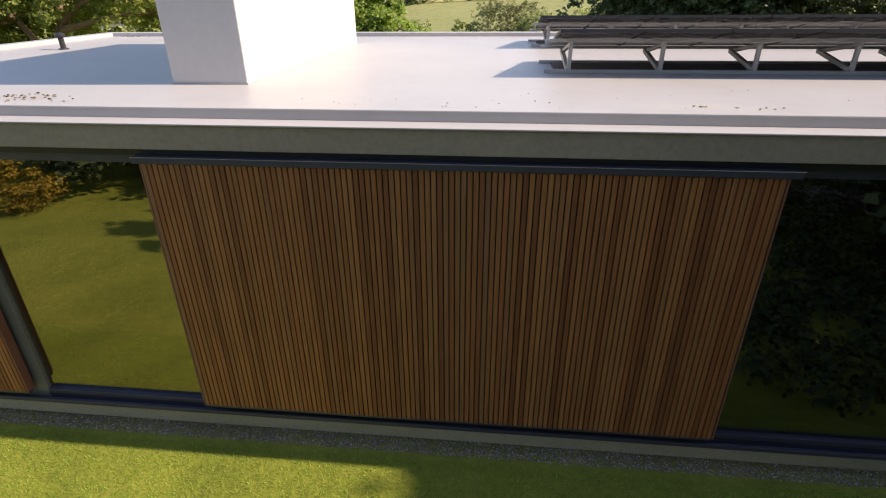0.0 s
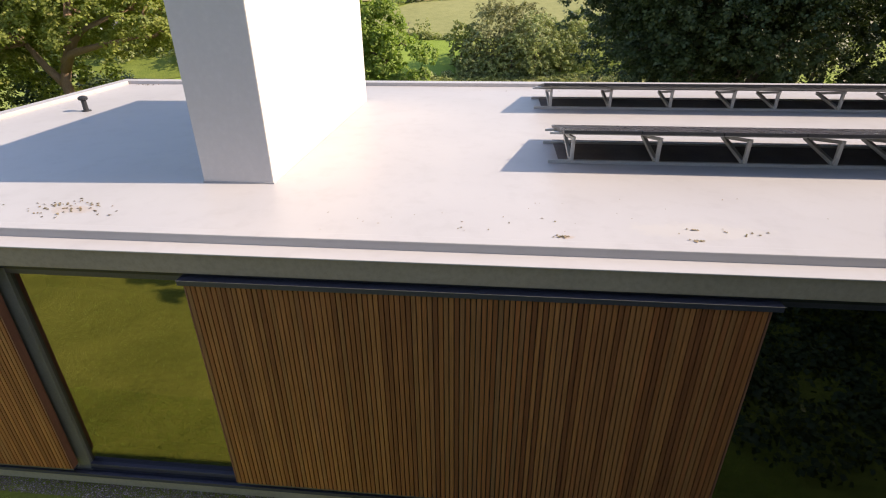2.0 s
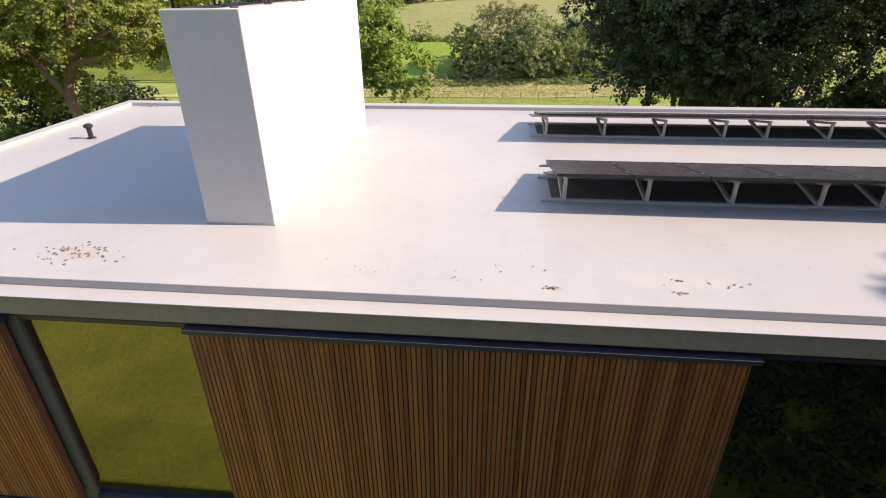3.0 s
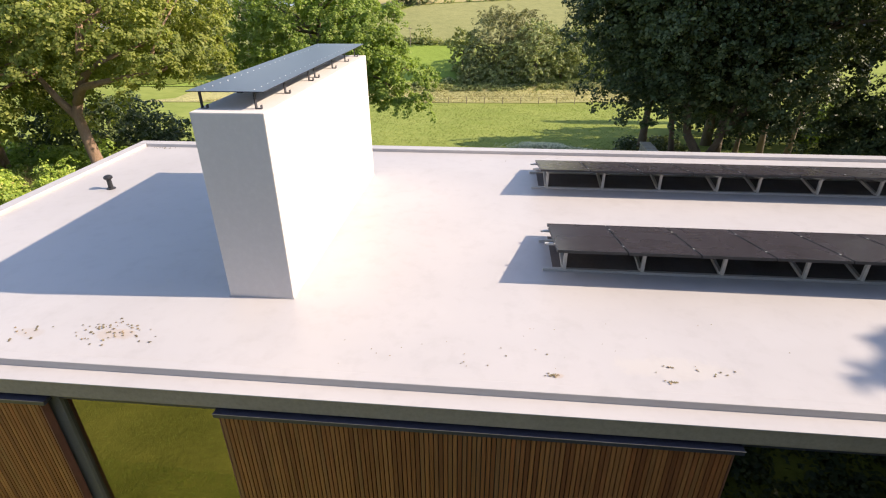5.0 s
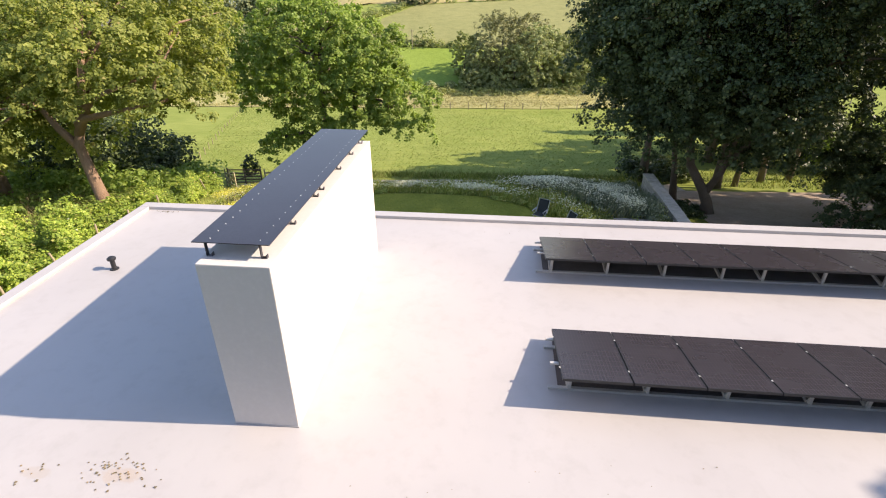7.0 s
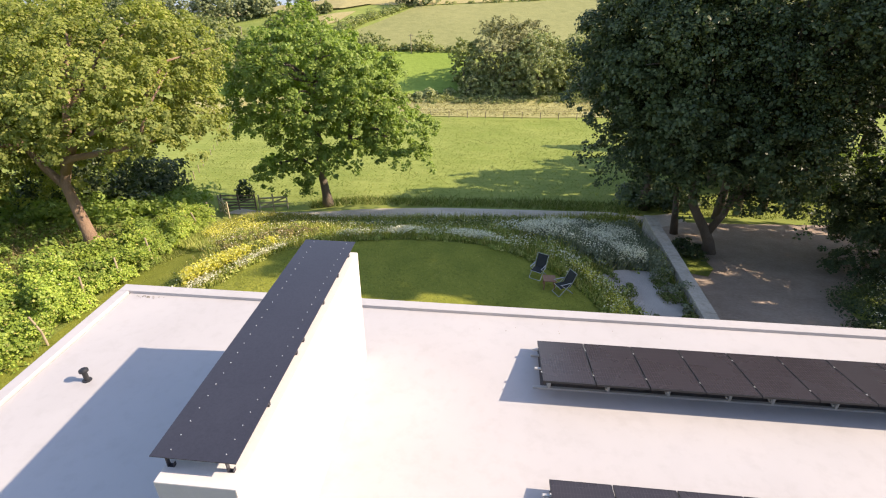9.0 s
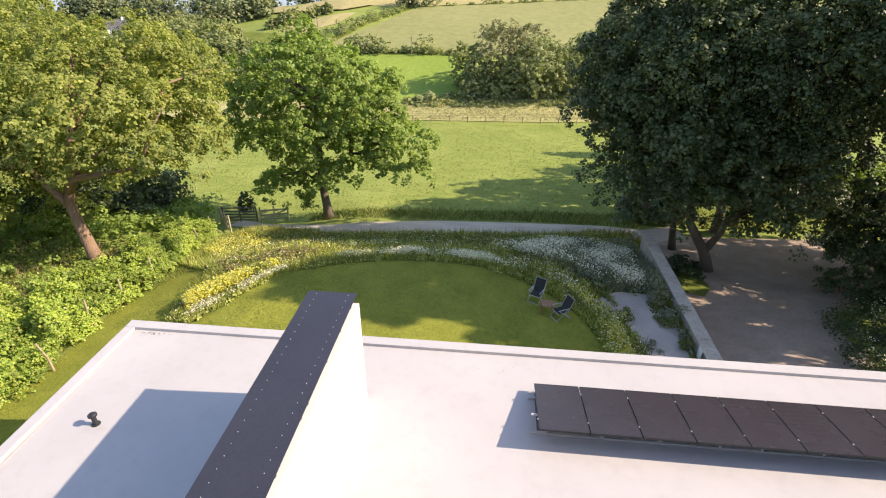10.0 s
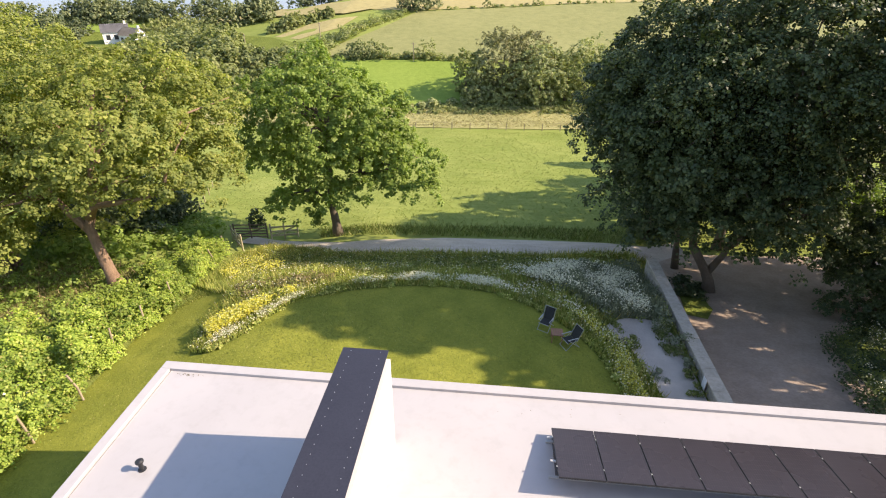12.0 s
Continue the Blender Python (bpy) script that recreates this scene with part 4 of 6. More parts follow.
def solar_array(y_front, count, label):
    root = empty("solar_array", label, "solar panels", "solar arrays on the roof", (2.06, y_front, ROOF))
    pane = box((0.012, 0.012, 0.0), (0.988, 1.678, 0.036))
    pane_me = bpy.data.meshes.new("glass")
    pane.to_mesh(pane_me)
    pane.free()
    pane_me.materials.append(M["cells"])
    fr = bmesh.new()
    for lo, hi in (((0, 0, -0.004), (1, 0.0115, 0.038)), ((0, 1.6785, -0.004), (1, 1.69, 0.038)), ((0, 0.0117, -0.004), (0.0115, 1.6783, 0.038)), ((0.9885, 0.0117, -0.004), (1, 1.6783, 0.038))):
        add_box(fr, lo, hi)
    fr_me = bpy.data.meshes.new("solar_panel")
    fr.to_mesh(fr_me)
    fr.free()
    fr_me.materials.append(M["black"])
    clip = box((-0.012, -0.02, 0.036), (0.012, 0.02, 0.042), 0.002)
    clip_me = bpy.data.meshes.new("clamp")
    clip.to_mesh(clip_me)
    clip.free()
    clip_me.materials.append(M["steel"])
    for i in range(count):
        p = new("solar_panel", fr_me)
        p.parent = root
        p.matrix_local = pose(i * 1.02, 0, 0.535, -math.degrees(TILTED))
        g = new("glass", pane_me)
        g.parent = p
        for y in (0.33, 1.36):
            c = new("clamp", clip_me)
            c.parent = p
            c.location = (-0.01, y, 0)
    length = count * 1.02
    slope = math.tan(TILTED)
    for y in (0.55, 1.36):
        z = 0.535 - slope * y - 0.032
        part("purlin", box((-0.13, y - 0.025, z - 0.012), (length + 0.1, y + 0.025, z + 0.022), 0.004), "steel", root, "galvanised steel purlin")
    for y in (0.42, 1.42):
        part("base_rail", box((-0.14, y - 0.03, 0.0), (length + 0.1, y + 0.03, 0.045), 0.005), "steel", root, "galvanised steel base rail")
    # Mat is inferred; its brown-black also carries the shadow under the panels.
    part("ballast_mat", box((0.02, 0.46, 0.0), (length, 1.62, 0.012)), "rubber", root, "dark mat deepening the shadow under the panels")
    x, k = 0.19, 0
    while x < length:
        zt, zb = 0.535 - slope * 0.30 - 0.09, 0.535 - slope * 1.40 - 0.09
        frame_bm = bar((x, 0.42, 0.045), (x, 0.42, zt - 0.01), 0.052)
        part("leg", frame_bm, "steel", root)
        part("top_beam", bar((x, 0.37, zt - slope * 0.07), (x, 1.30, zb + slope * 0.10), 0.045), "steel", root)
        part("brace", bar((x - 0.02, 0.44, 0.06), (x - 0.02, 1.26, 0.535 - slope * 1.26 - 0.08), 0.055), "steel", root)
        x += 0.82 if k % 4 == 3 else 1.185
        k += 1
    return root


solar_array(7.28, 14, "row of dark solar panels on galvanised steel legs")
solar_array(10.92, 14, "row of dark solar panels on galvanised steel legs")

# ---- moss, silt and leaves lying on the roof ----
rng = np.random.default_rng(5)


def bits(name, cx, cy, rx, ry, n, size, label):
    x = cx + np.clip(rng.normal(size=n) * 0.5, -1.3, 1.3) * rx
    y = np.maximum(YF + 0.42, cy + np.clip(rng.normal(size=n) * 0.5, -1.3, 1.3) * ry)
    c = np.stack([x, y, np.full(n, ROOF + 0.005)], 1)
    nrm = unit(np.array([0, 0, 1.0]) + rng.normal(size=(n, 3)) * 0.16)
    lower = leaf_quads(rng, c, nrm, size)
    upper = leaf_quads(rng, c + np.array([0, 0, 0.005]), nrm, size * 0.8)
    stuff(name, np.concatenate([lower, upper]), "moss", label, "moss")


bits("moss_bits", -3.7, 5.52, 0.62, 0.26, 40, 0.040, "dry moss crumbs scattered on the pale roof")
bits("moss_bits", -3.9, 5.62, 0.55, 0.12, 18, 0.030, "dry moss crumbs scattered on the pale roof")
bits("moss_bits", -4.95, 5.44, 0.5, 0.22, 14, 0.045, "dry moss crumbs scattered on the pale roof")
bits("moss_bits", 1.86, 5.2, 0.085, 0.035, 20, 0.030, "small brown moss clump on the pale roof")
bits("moss_bits", 3.2, 5.22, 0.07, 0.05, 9, 0.032, "small brown moss clump on the pale roof")
bits("moss_bits", 3.25, 5.46, 0.06, 0.04, 5, 0.03, "small brown moss clump on the pale roof")
bits("moss_bits", 3.75, 5.42, 0.22, 0.10, 8, 0.030, "few dark moss crumbs on the pale roof")
bits("moss_bits", 0.6, 5.45, 2.0, 0.35, 16, 0.024, "sparse dark crumbs along the roof front")
bits("moss_bits", 2.6, 5.9, 2.4, 0.7, 16, 0.018, "sparse dark crumbs on the pale roof")
bits("moss_bits", -8.0, 13.66, 0.35, 0.05, 30, 0.03, "dead leaves gathered in the roof corner")
bits("moss_bits", 2.0, 13.3, 3.0, 0.3, 9, 0.024, "sparse dark crumbs along the roof rear")


# ---- the garden wall ----
WA, WB = Vector((8.98, 14.6, 0)), Vector((9.0, 28.7, 0))


def wall_top(y):
    return -0.40 - 0.02 * (y - 16)


def garden_wall():
    root = tagged(new("garden_wall"), "low grey stone garden wall with flat pale coping", "wall", kind="structure")
    n = 24
    d = (WB - WA).normalized()
    side = Vector((d.y, -d.x, 0)) * 0.22
    rngw = random.Random(3)
    bm = bmesh.new()
    rows = []
    for i in range(n + 1):
        p = WA.lerp(WB, i / n)
        z, low = wall_top(p.y) - 0.07, land(p.y, 9.4) - 0.3
        rows.append([bm.verts.new((q.x, q.y, zz)) for q, zz in ((p - side, low), (p - side, z), (p + side, z), (p + side, low))])
    for a, b in zip(rows, rows[1:]):
        for k in range(3):
            bm.faces.new((a[k], b[k], b[k + 1], a[k + 1]))
    bm.faces.new(rows[0])
    bm.faces.new(rows[-1][::-1])
    bmesh.ops.recalc_face_normals(bm, faces=bm.faces[:])
    part("wall_core", bm, "stone", root)
    # coping stones
    L = (WB - WA).length
    m = int(L / 0.62)
    ang = math.degrees(math.atan2(d.y, d.x))
    for i in range(m):
        p0, p1 = WA + d * (i * L / m), WA + d * ((i + 1) * L / m - 0.012)
        z0, z1 = wall_top(p0.y) - 0.067, wall_top(p1.y) - 0.067
        w = 0.27 + rngw.uniform(-0.01, 0.012)
        bm = box((0, -w, 0), ((p1 - p0).length, w, 0.07 + rngw.uniform(-0.006, 0.008)), 0.008)
        c = part("coping_stone", bm, "coping", root)
        c.matrix_local = pose(p0.x, p0.y, (z0 + z1) / 2, 0, math.degrees(math.atan2(z0 - z1, (p1 - p0).length)), ang)
    # face stones, proud of the core, on the garden side
    for course in range(5):
        s = rngw.uniform(0, 0.2)
        while s < L:
            w = rngw.uniform(0.28, 0.6)
            if course < 5 and s + w < L:
                p = WA + d * s
                z = wall_top(p.y) - 0.97 + course * 0.178
                q = wall_top((p + d * w).y) - wall_top(p.y)
                st = part("face_stone", box((0, -0.02, 0), (w - 0.015, 0.025, 0.164), 0.012), "stone", root)
                st.matrix_local = Matrix.Translation(p - side * 1.0 + Vector((0, 0, z))) @ pose(0, 0, 0, 0, math.degrees(math.atan2(-q, w)), ang)
            s += w
    return root


garden_wall()
sign = empty("wall_sign", "small pale board leaning on the garden wall", "board", at=(8.66, 19.04, land(19.04, 8.66)))
part("board", box((-0.02, -0.16, 0.12), (0.0, 0.16, 0.62), 0.004), "wall_white", sign)
part("stake", bar((0.015, 0, -0.1), (0.015, 0, 0.45), 0.03), "black", sign)


# ---- garden chairs and table ----
def recliner(x, y, turn):
    root = empty("garden_chair", "folding garden recliner with dark mesh seat and grey frame", "chair", "chairs on the lawn", (x, y, land(y, x) + 0.02))
    root.rotation_euler = (0, 0, radians(turn))
    root.scale = (0.82, 0.82, 0.82)
    part("seat", box((-0.25, -0.26, 0.41), (0.25, 0.24, 0.435), 0.01), "fabric", root)
    bm = box((-0.25, 0.0, 0.0), (0.25, 0.025, 0.66), 0.01)
    bm.transform(pose(0, 0.24, 0.43, -24))
    part("backrest", bm, "fabric", root)
    for sx in (-0.29, 0.29):
        bm = bmesh.new()
        add_tube(bm, [(sx, 0.22, 0.40), (sx, 0.38, 0.74), (sx, 0.53, 1.06)], [0.015] * 3, 6)
        part("back_frame", bm, "chair_frame", root)
        for a, b in (((sx, -0.34, 0.02), (sx, 0.26, 0.62)), ((sx, 0.42, 0.02), (sx, -0.26, 0.62))):
            bm = bmesh.new()
            add_tube(bm, [a, b], [0.014, 0.014], 6)
            part("leg", bm, "chair_frame", root)
        part("armrest", box((sx - 0.022, -0.30, 0.62), (sx + 0.022, 0.28, 0.643), 0.008), "chair_frame", root, "light grey armrest")
    for y2, z2 in ((-0.34, 0.03), (0.42, 0.03), (-0.27, 0.42), (0.53, 1.05)):
        bm = bmesh.new()
        add_tube(bm, [(-0.29, y2, z2), (0.29, y2, z2)], [0.013, 0.013], 6)
        part("crossbar", bm, "chair_frame", root)
    return root


recliner(2.85, 21.5, -28)
recliner(3.72, 20.4, -62)
table = empty("side_table", "small square reddish teak side table on the lawn", "table", at=(3.25, 20.74, land(20.74, 3.25) + 0.02))
for i in range(5):
    part("slat", box((-0.24 + i * 0.097, -0.24, 0.40), (-0.152 + i * 0.097, 0.24, 0.42), 0.004), "teak", table)
for sx in (-0.2, 0.2):
    for sy in (-0.2, 0.2):
        part("leg", box((sx - 0.02, sy - 0.02, 0), (sx + 0.02, sy + 0.02, 0.40), 0.003), "teak", table)
    part("apron", box((sx - 0.012, -0.18, 0.34), (sx + 0.012, 0.18, 0.398)), "teak", table)

# ---- boundary posts along the hedge ----
rp = random.Random(8)
for x, y in ((-14.7, 9.4), (-14.75, 11.8), (-14.7, 14.1), (-14.62, 16.3), (-15.44, 19.44), (-15.37, 21.41), (-15.66, 24.01), (-16.09, 26.88), (-16.53, 29.52), (-17.19, 32.17)):
    post = empty("fence_post", "leaning weathered timber fence post by the hedge", "fence post", "posts along the hedge", (x, y, land(y, x)))
    bm = bmesh.new()
    add_tube(bm, [(0, 0, -0.2), (-0.06 + rp.uniform(-.05, .05), rp.uniform(-.06, .06), 0.6), (-0.16 + rp.uniform(-.06, .06), rp.uniform(-.1, .1), 1.3)], [0.042, 0.04, 0.038], 8)
    part("post", bm, "wood", post)


# ---- field gate and short fences ----
def rails(root, a, b, heights, w, material, nm="rail"):
    for h in heights:
        part(nm, bar(Vector(a) + Vector((0, 0, h)), Vector(b) + Vector((0, 0, h)), 0.03, w), material, root)


gate = empty("field_gate", "old dark five-bar timber field gate", "gate", at=(-18.91, 36.65, land(36.65, -18.91)))
rails(gate, (0, 0, 0), (2.3, 0.55, -0.12), (0.25, 0.48, 0.71, 0.95, 1.22), 0.09, "dark_wood")
for q in (0.0, 0.5, 1.0):
    p = Vector((0, 0, 0)).lerp(Vector((2.3, 0.55, -0.12)), q)
    part("upright", bar(p + Vector((0, 0, 0.1)), p + Vector((0, 0, 1.35)), 0.1, 0.06), "dark_wood", gate)
part("brace", bar((0.1, -0.03, 0.25), (2.2, 0.5, 0.9), 0.03, 0.08), "dark_wood", gate)
for (xa, ya), (xb, yb) in (((-16.36, 37.32), (-14.43, 37.83)), ((-18.97, 36.39), (-16.59, 33.24))):
    fe = empty("rail_fence", "short pale timber post-and-rail fence", "fence", "fences by the gate", (xa, ya, land(ya, xa)))
    d = Vector((xb - xa, yb - ya, land(yb, xb) - land(ya, xa)))
    for h in (0.3, 0.64, 1.0):
        part("rail", bar(Vector((0, 0, h)), d + Vector((0, 0, h)), 0.05, 0.13), "pale_wood", fe)
    part("brace", bar((0, 0, 0.25), d + Vector((0, 0, 1.0)), 0.04, 0.11), "pale_wood", fe)
    for q in (0.0, 0.5, 1.0):
        part("post", bar(d * q + Vector((0, 0, -0.1)), d * q + Vector((0, 0, 1.3)), 0.09), "pale_wood", fe)

# far stock fence across the meadow
fence = empty("stock_fence", "thin timber and wire stock fence across the meadow", "fence", at=(-40, 86.0, land(86)))
for i in range(34):
    x, y = -40 + i * 3.0, 86.0 + i * 0.3
    part("post", bar((i * 3.0, i * 0.3, land(y) - land(86) - 0.1), (i * 3.0, i * 0.3, land(y) - land(86) + 1.15), 0.12), "wood", fence)
for h in (0.5, 0.8, 1.05):
    part("wire", bar((0, 0, h), (99, 9.9, land(95.9) - land(86) + h), 0.02), "dark_wood", fence)
# side fence of the meadow
fence = empty("stock_fence", "thin timber stock fence down the meadow side", "fence", at=(-24, 40, land(40, -24)))
for i in range(20):
    y = 40 + i * 2.4
    part("post", bar((-i * 0.9, i * 2.4, land(y) - land(40) - 0.1), (-i * 0.9, i * 2.4, land(y) - land(40) + 1.1), 0.055), "wood", fence)

# utility poles on the hill
for x, y in ((-18.0, 119.9), (-43.3, 135.9), (-58.7, 127.5)):
    pole = empty("utility_pole", "slim timber utility pole by the far hedge", "pole", "poles in the valley", (x, y, land(y, x)))
    part("shaft", bar((0, 0, -0.5), (0, 0, 4.0), 0.16), "wood", pole)
    part("crossarm", bar((-0.5, 0, 3.7), (0.5, 0, 3.7), 0.09), "wood", pole)

# ---- trees round the garden ----
tree("large sycamore with sunlit yellow-green crown and leaning reddish trunk",
     [(-19.86, 25.47, land(25.47, -19.86) - 0.3), (-20.07, 25.53, -1.64), (-20.34, 25.64, -0.46), (-20.50, 25.64, 1.05), (-20.02, 25.85, 2.46), (-19.59, 26.61, 5.48)], 0.36,
     [(-18.83, 28.01, 6.0, 5.61, 5.61, 3.7), (-15.70, 28.01, 4.83, 2.37, 3.24, 2.48), (-24.66, 28.44, 6.5, 4.96, 4.96, 4.3), (-16.46, 26.93, 3.21, 2.16, 2.16, 0.86), (-24.66, 24.99, 2.24, 2.59, 2.37, 2.16), (-22.93, 22.08, 2.67, 1.62, 1.51, 1.62), (-23.36, 23.26, 3.97, 2.37, 1.29, 1.29), (-16.24, 24.99, 5.05, 1.94, 1.40, 0.97)],
     240, 1.0, 15, 34, 0.142, "sycamore", "bark_warm", 34, 11, "sycamores by the hedge", jitter=0.24,
     forks=[[(-20.50, 25.64, 0.89), (-21.31, 25.64, 1.81), (-21.96, 25.64, 2.89), (-23.36, 26.07, 4.83)], [(-20.34, 25.69, 1.59), (-19.37, 25.64, 3.00), (-18.29, 25.42, 3.64), (-16.24, 25.85, 4.40)],
            [(-20.23, 25.74, 2.02), (-19.48, 25.42, 2.46), (-17.54, 25.20, 2.89), (-15.81, 25.64, 3.21)]])
tree("sycamore with yellow-green crown behind the hedge",
     [(-27.5, 27.0, land(27, -27) - 0.2), (-27.4, 27.0, 1.5), (-27.0, 27.2, 4.0)], 0.35,
     [(-27.0, 27.5, 3.8, 6.0, 5.0, 5.0), (-29, 23, 2.6, 5, 5, 4)], 90, 1.25, 12, 30, 0.19, "sycamore", "bark_warm", 10, 12, "sycamores by the hedge")
tree("broad ash tree with drooping green crown by the track",
     [(-11.14, 37.60, land(37.60, -11.14) - 0.3), (-11.24, 37.60, -3.99), (-11.44, 37.70, -2.58), (-11.44, 37.80, 0.46), (-11.24, 37.90, 3.90)], 0.36,
     [(-11.75, 38.00, 3.90, 4.76, 4.45, 4.05), (-5.98, 37.40, 0.56, 2.63, 2.43, 1.62), (-15.39, 37.60, 2.89, 1.92, 2.43, 2.63), (-8.31, 37.80, 3.39, 2.73, 3.04, 2.93), (-14.68, 37.60, -1.87, 1.42, 1.32, 0.91), (-10.73, 37.40, 0.05, 2.73, 2.23, 1.52), (-15.79, 37.40, 0.76, 0.91, 1.21, 1.32), (-11.75, 36.99, -2.58, 0.71, 0.61, 0.51)],
     150, 1.0, 15, 33, 0.177, "ash", "bark", 26, 21, "trees by the track", flat=0.45, droop=0.6,
     forks=[[(-11.44, 37.70, -2.37), (-12.76, 37.60, -1.36), (-14.38, 37.60, -1.77)], [(-11.39, 37.70, -1.57), (-9.11, 37.50, 0.05), (-6.48, 37.40, 0.56)]])
# Same sycamores as by the hedge, with shade put into the leaf colour.
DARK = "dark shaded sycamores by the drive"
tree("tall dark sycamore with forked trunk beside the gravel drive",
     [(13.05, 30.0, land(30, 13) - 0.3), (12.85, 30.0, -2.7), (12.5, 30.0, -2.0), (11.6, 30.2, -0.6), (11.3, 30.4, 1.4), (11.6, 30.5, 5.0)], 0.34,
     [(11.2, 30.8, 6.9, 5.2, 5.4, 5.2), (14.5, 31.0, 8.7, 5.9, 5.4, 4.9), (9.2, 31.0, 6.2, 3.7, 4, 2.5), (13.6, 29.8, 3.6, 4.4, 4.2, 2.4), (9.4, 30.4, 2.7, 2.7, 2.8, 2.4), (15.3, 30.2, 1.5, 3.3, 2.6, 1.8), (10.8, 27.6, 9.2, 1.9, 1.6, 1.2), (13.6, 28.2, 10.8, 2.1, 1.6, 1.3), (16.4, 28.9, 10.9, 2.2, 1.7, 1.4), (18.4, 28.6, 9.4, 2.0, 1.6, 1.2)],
     300, 1.2, 15, 29, 0.163, "dark_shade_leaf", "bark", 36, 31, DARK,
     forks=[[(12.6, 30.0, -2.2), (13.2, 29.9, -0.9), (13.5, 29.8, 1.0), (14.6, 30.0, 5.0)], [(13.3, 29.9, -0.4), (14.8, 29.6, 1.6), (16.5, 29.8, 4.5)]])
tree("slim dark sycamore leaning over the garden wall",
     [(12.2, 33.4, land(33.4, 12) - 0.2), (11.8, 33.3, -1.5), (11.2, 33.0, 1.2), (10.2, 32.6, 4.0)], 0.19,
     [(8.9, 31.5, 7.8, 3.6, 4.2, 3.6), (10.9, 33.5, 3.4, 2.4, 3.0, 1.9)], 90, 1.15, 14, 36, 0.15, "dark_shade_leaf", "bark", 10, 32, DARK)
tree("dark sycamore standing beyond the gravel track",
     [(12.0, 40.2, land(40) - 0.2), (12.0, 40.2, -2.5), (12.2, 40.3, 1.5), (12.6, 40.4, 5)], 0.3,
     [(13.4, 40.5, 3.4, 4.6, 4.6, 4.2), (12.2, 40.0, 1.6, 2.2, 2.6, 2.2)], 80, 1.3, 13, 34, 0.22, "dark_shade_leaf", "bark", 12, 33, DARK, inner=0.6)
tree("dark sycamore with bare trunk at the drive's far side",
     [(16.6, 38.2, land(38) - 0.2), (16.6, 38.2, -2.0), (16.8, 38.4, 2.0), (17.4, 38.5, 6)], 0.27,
     [(17.6, 38.5, 4.6, 5.9, 5.0, 5.4)], 95, 1.3, 13, 34, 0.22, "dark_shade_leaf", "bark", 12, 34, DARK, inner=0.4)
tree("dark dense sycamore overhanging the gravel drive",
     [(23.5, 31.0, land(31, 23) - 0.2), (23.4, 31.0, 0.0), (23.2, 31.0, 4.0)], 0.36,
     [(21.5, 31.0, 11.3, 6.2, 6.0, 4.8), (28.5, 31, 6.5, 6, 6, 5.5)], 96, 1.2, 12, 30, 0.20, "dark_shade_leaf", "bark", 16, 35, DARK, inner=0.1)
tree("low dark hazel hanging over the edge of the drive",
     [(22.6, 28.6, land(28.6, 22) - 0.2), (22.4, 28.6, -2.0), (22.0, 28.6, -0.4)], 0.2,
     [(23.4, 29.5, 0.0, 4.6, 4.0, 2.4), (21.0, 28.0, -0.5, 3.0, 2.2, 2.6), (19.9, 28.2, -1.3, 2.0, 1.6, 1.8), (19.4, 28.8, 0.5, 1.8, 1.6, 1.2)], 110, 0.9, 12, 44, 0.122, "dark_shade_leaf", "bark", 14, 48, DARK, inner=0.5)
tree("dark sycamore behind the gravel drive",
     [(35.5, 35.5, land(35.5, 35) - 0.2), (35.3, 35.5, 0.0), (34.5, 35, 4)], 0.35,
     [(30.5, 34.6, 9.6, 7.0, 5, 6.2), (36.5, 35.5, 2.0, 4.2, 3.4, 5.0)], 70, 1.5, 10, 22, 0.38, "dark_shade_leaf", "bark", 8, 36, DARK)
tree("tall sycamore standing on the sunny side of the house",
     [(22.5, 2.6, -1.0), (22.4, 2.6, 3.0), (22.2, 2.4, 7.0)], 0.42,
     [(21.8, 2.4, 8.6, 4.6, 3.4, 3.9), (22.0, -3.0, 8.6, 5, 5, 4.4), (22.4, 5.0, 9.7, 2.8, 1.0, 3.6), (22.4, 6.1, 12.5, 1.8, 0.6, 1.1)], 160, 1.3, 10, 17, 0.5, "sycamore", "bark", 9, 37)
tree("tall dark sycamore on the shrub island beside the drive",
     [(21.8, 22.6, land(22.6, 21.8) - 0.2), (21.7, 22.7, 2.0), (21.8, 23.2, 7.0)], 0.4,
     [(22.2, 23.6, 12.4, 4.4, 2.5, 7.2), (24.4, 23.9, 6.2, 3.2, 2.0, 2.8), (22.6, 19.8, 8.8, 4.0, 1.7, 4.3)], 190, 1.3, 12, 24, 0.36, "dark_shade_leaf", "bark", 12, 39, DARK, inner=0.0)
tree("dark sycamore at the meadow's edge beyond the drive",
     [(20.0, 49.0, land(49) - 0.2), (20, 49, -2.0), (20, 49, 1)], 0.35,
     [(20, 49, 2.0, 4.6, 3.6, 6.0)], 80, 1.3, 11, 22, 0.35, "dark_shade_leaf", "bark", 6, 40, DARK)
tree("dark sycamore at the meadow's edge beyond the drive",
     [(23.0, 57.0, land(57) - 0.2), (23, 57, -4.0), (23, 57, -2)], 0.32,
     [(23, 57, -2.0, 4.4, 3.6, 4.6)], 60, 1.3, 11, 22, 0.35, "dark_shade_leaf", "bark", 6, 46, DARK)
tree("dark sycamore at the wood edge beyond the drive",
     [(32.0, 50.0, land(50) - 0.2), (32, 50, -2.0), (32, 50, 2)], 0.3,
     [(32, 50, 3.8, 5.0, 3.6, 3.4)], 60, 1.3, 11, 22, 0.35, "dark_shade_leaf", "bark", 6, 49, DARK)
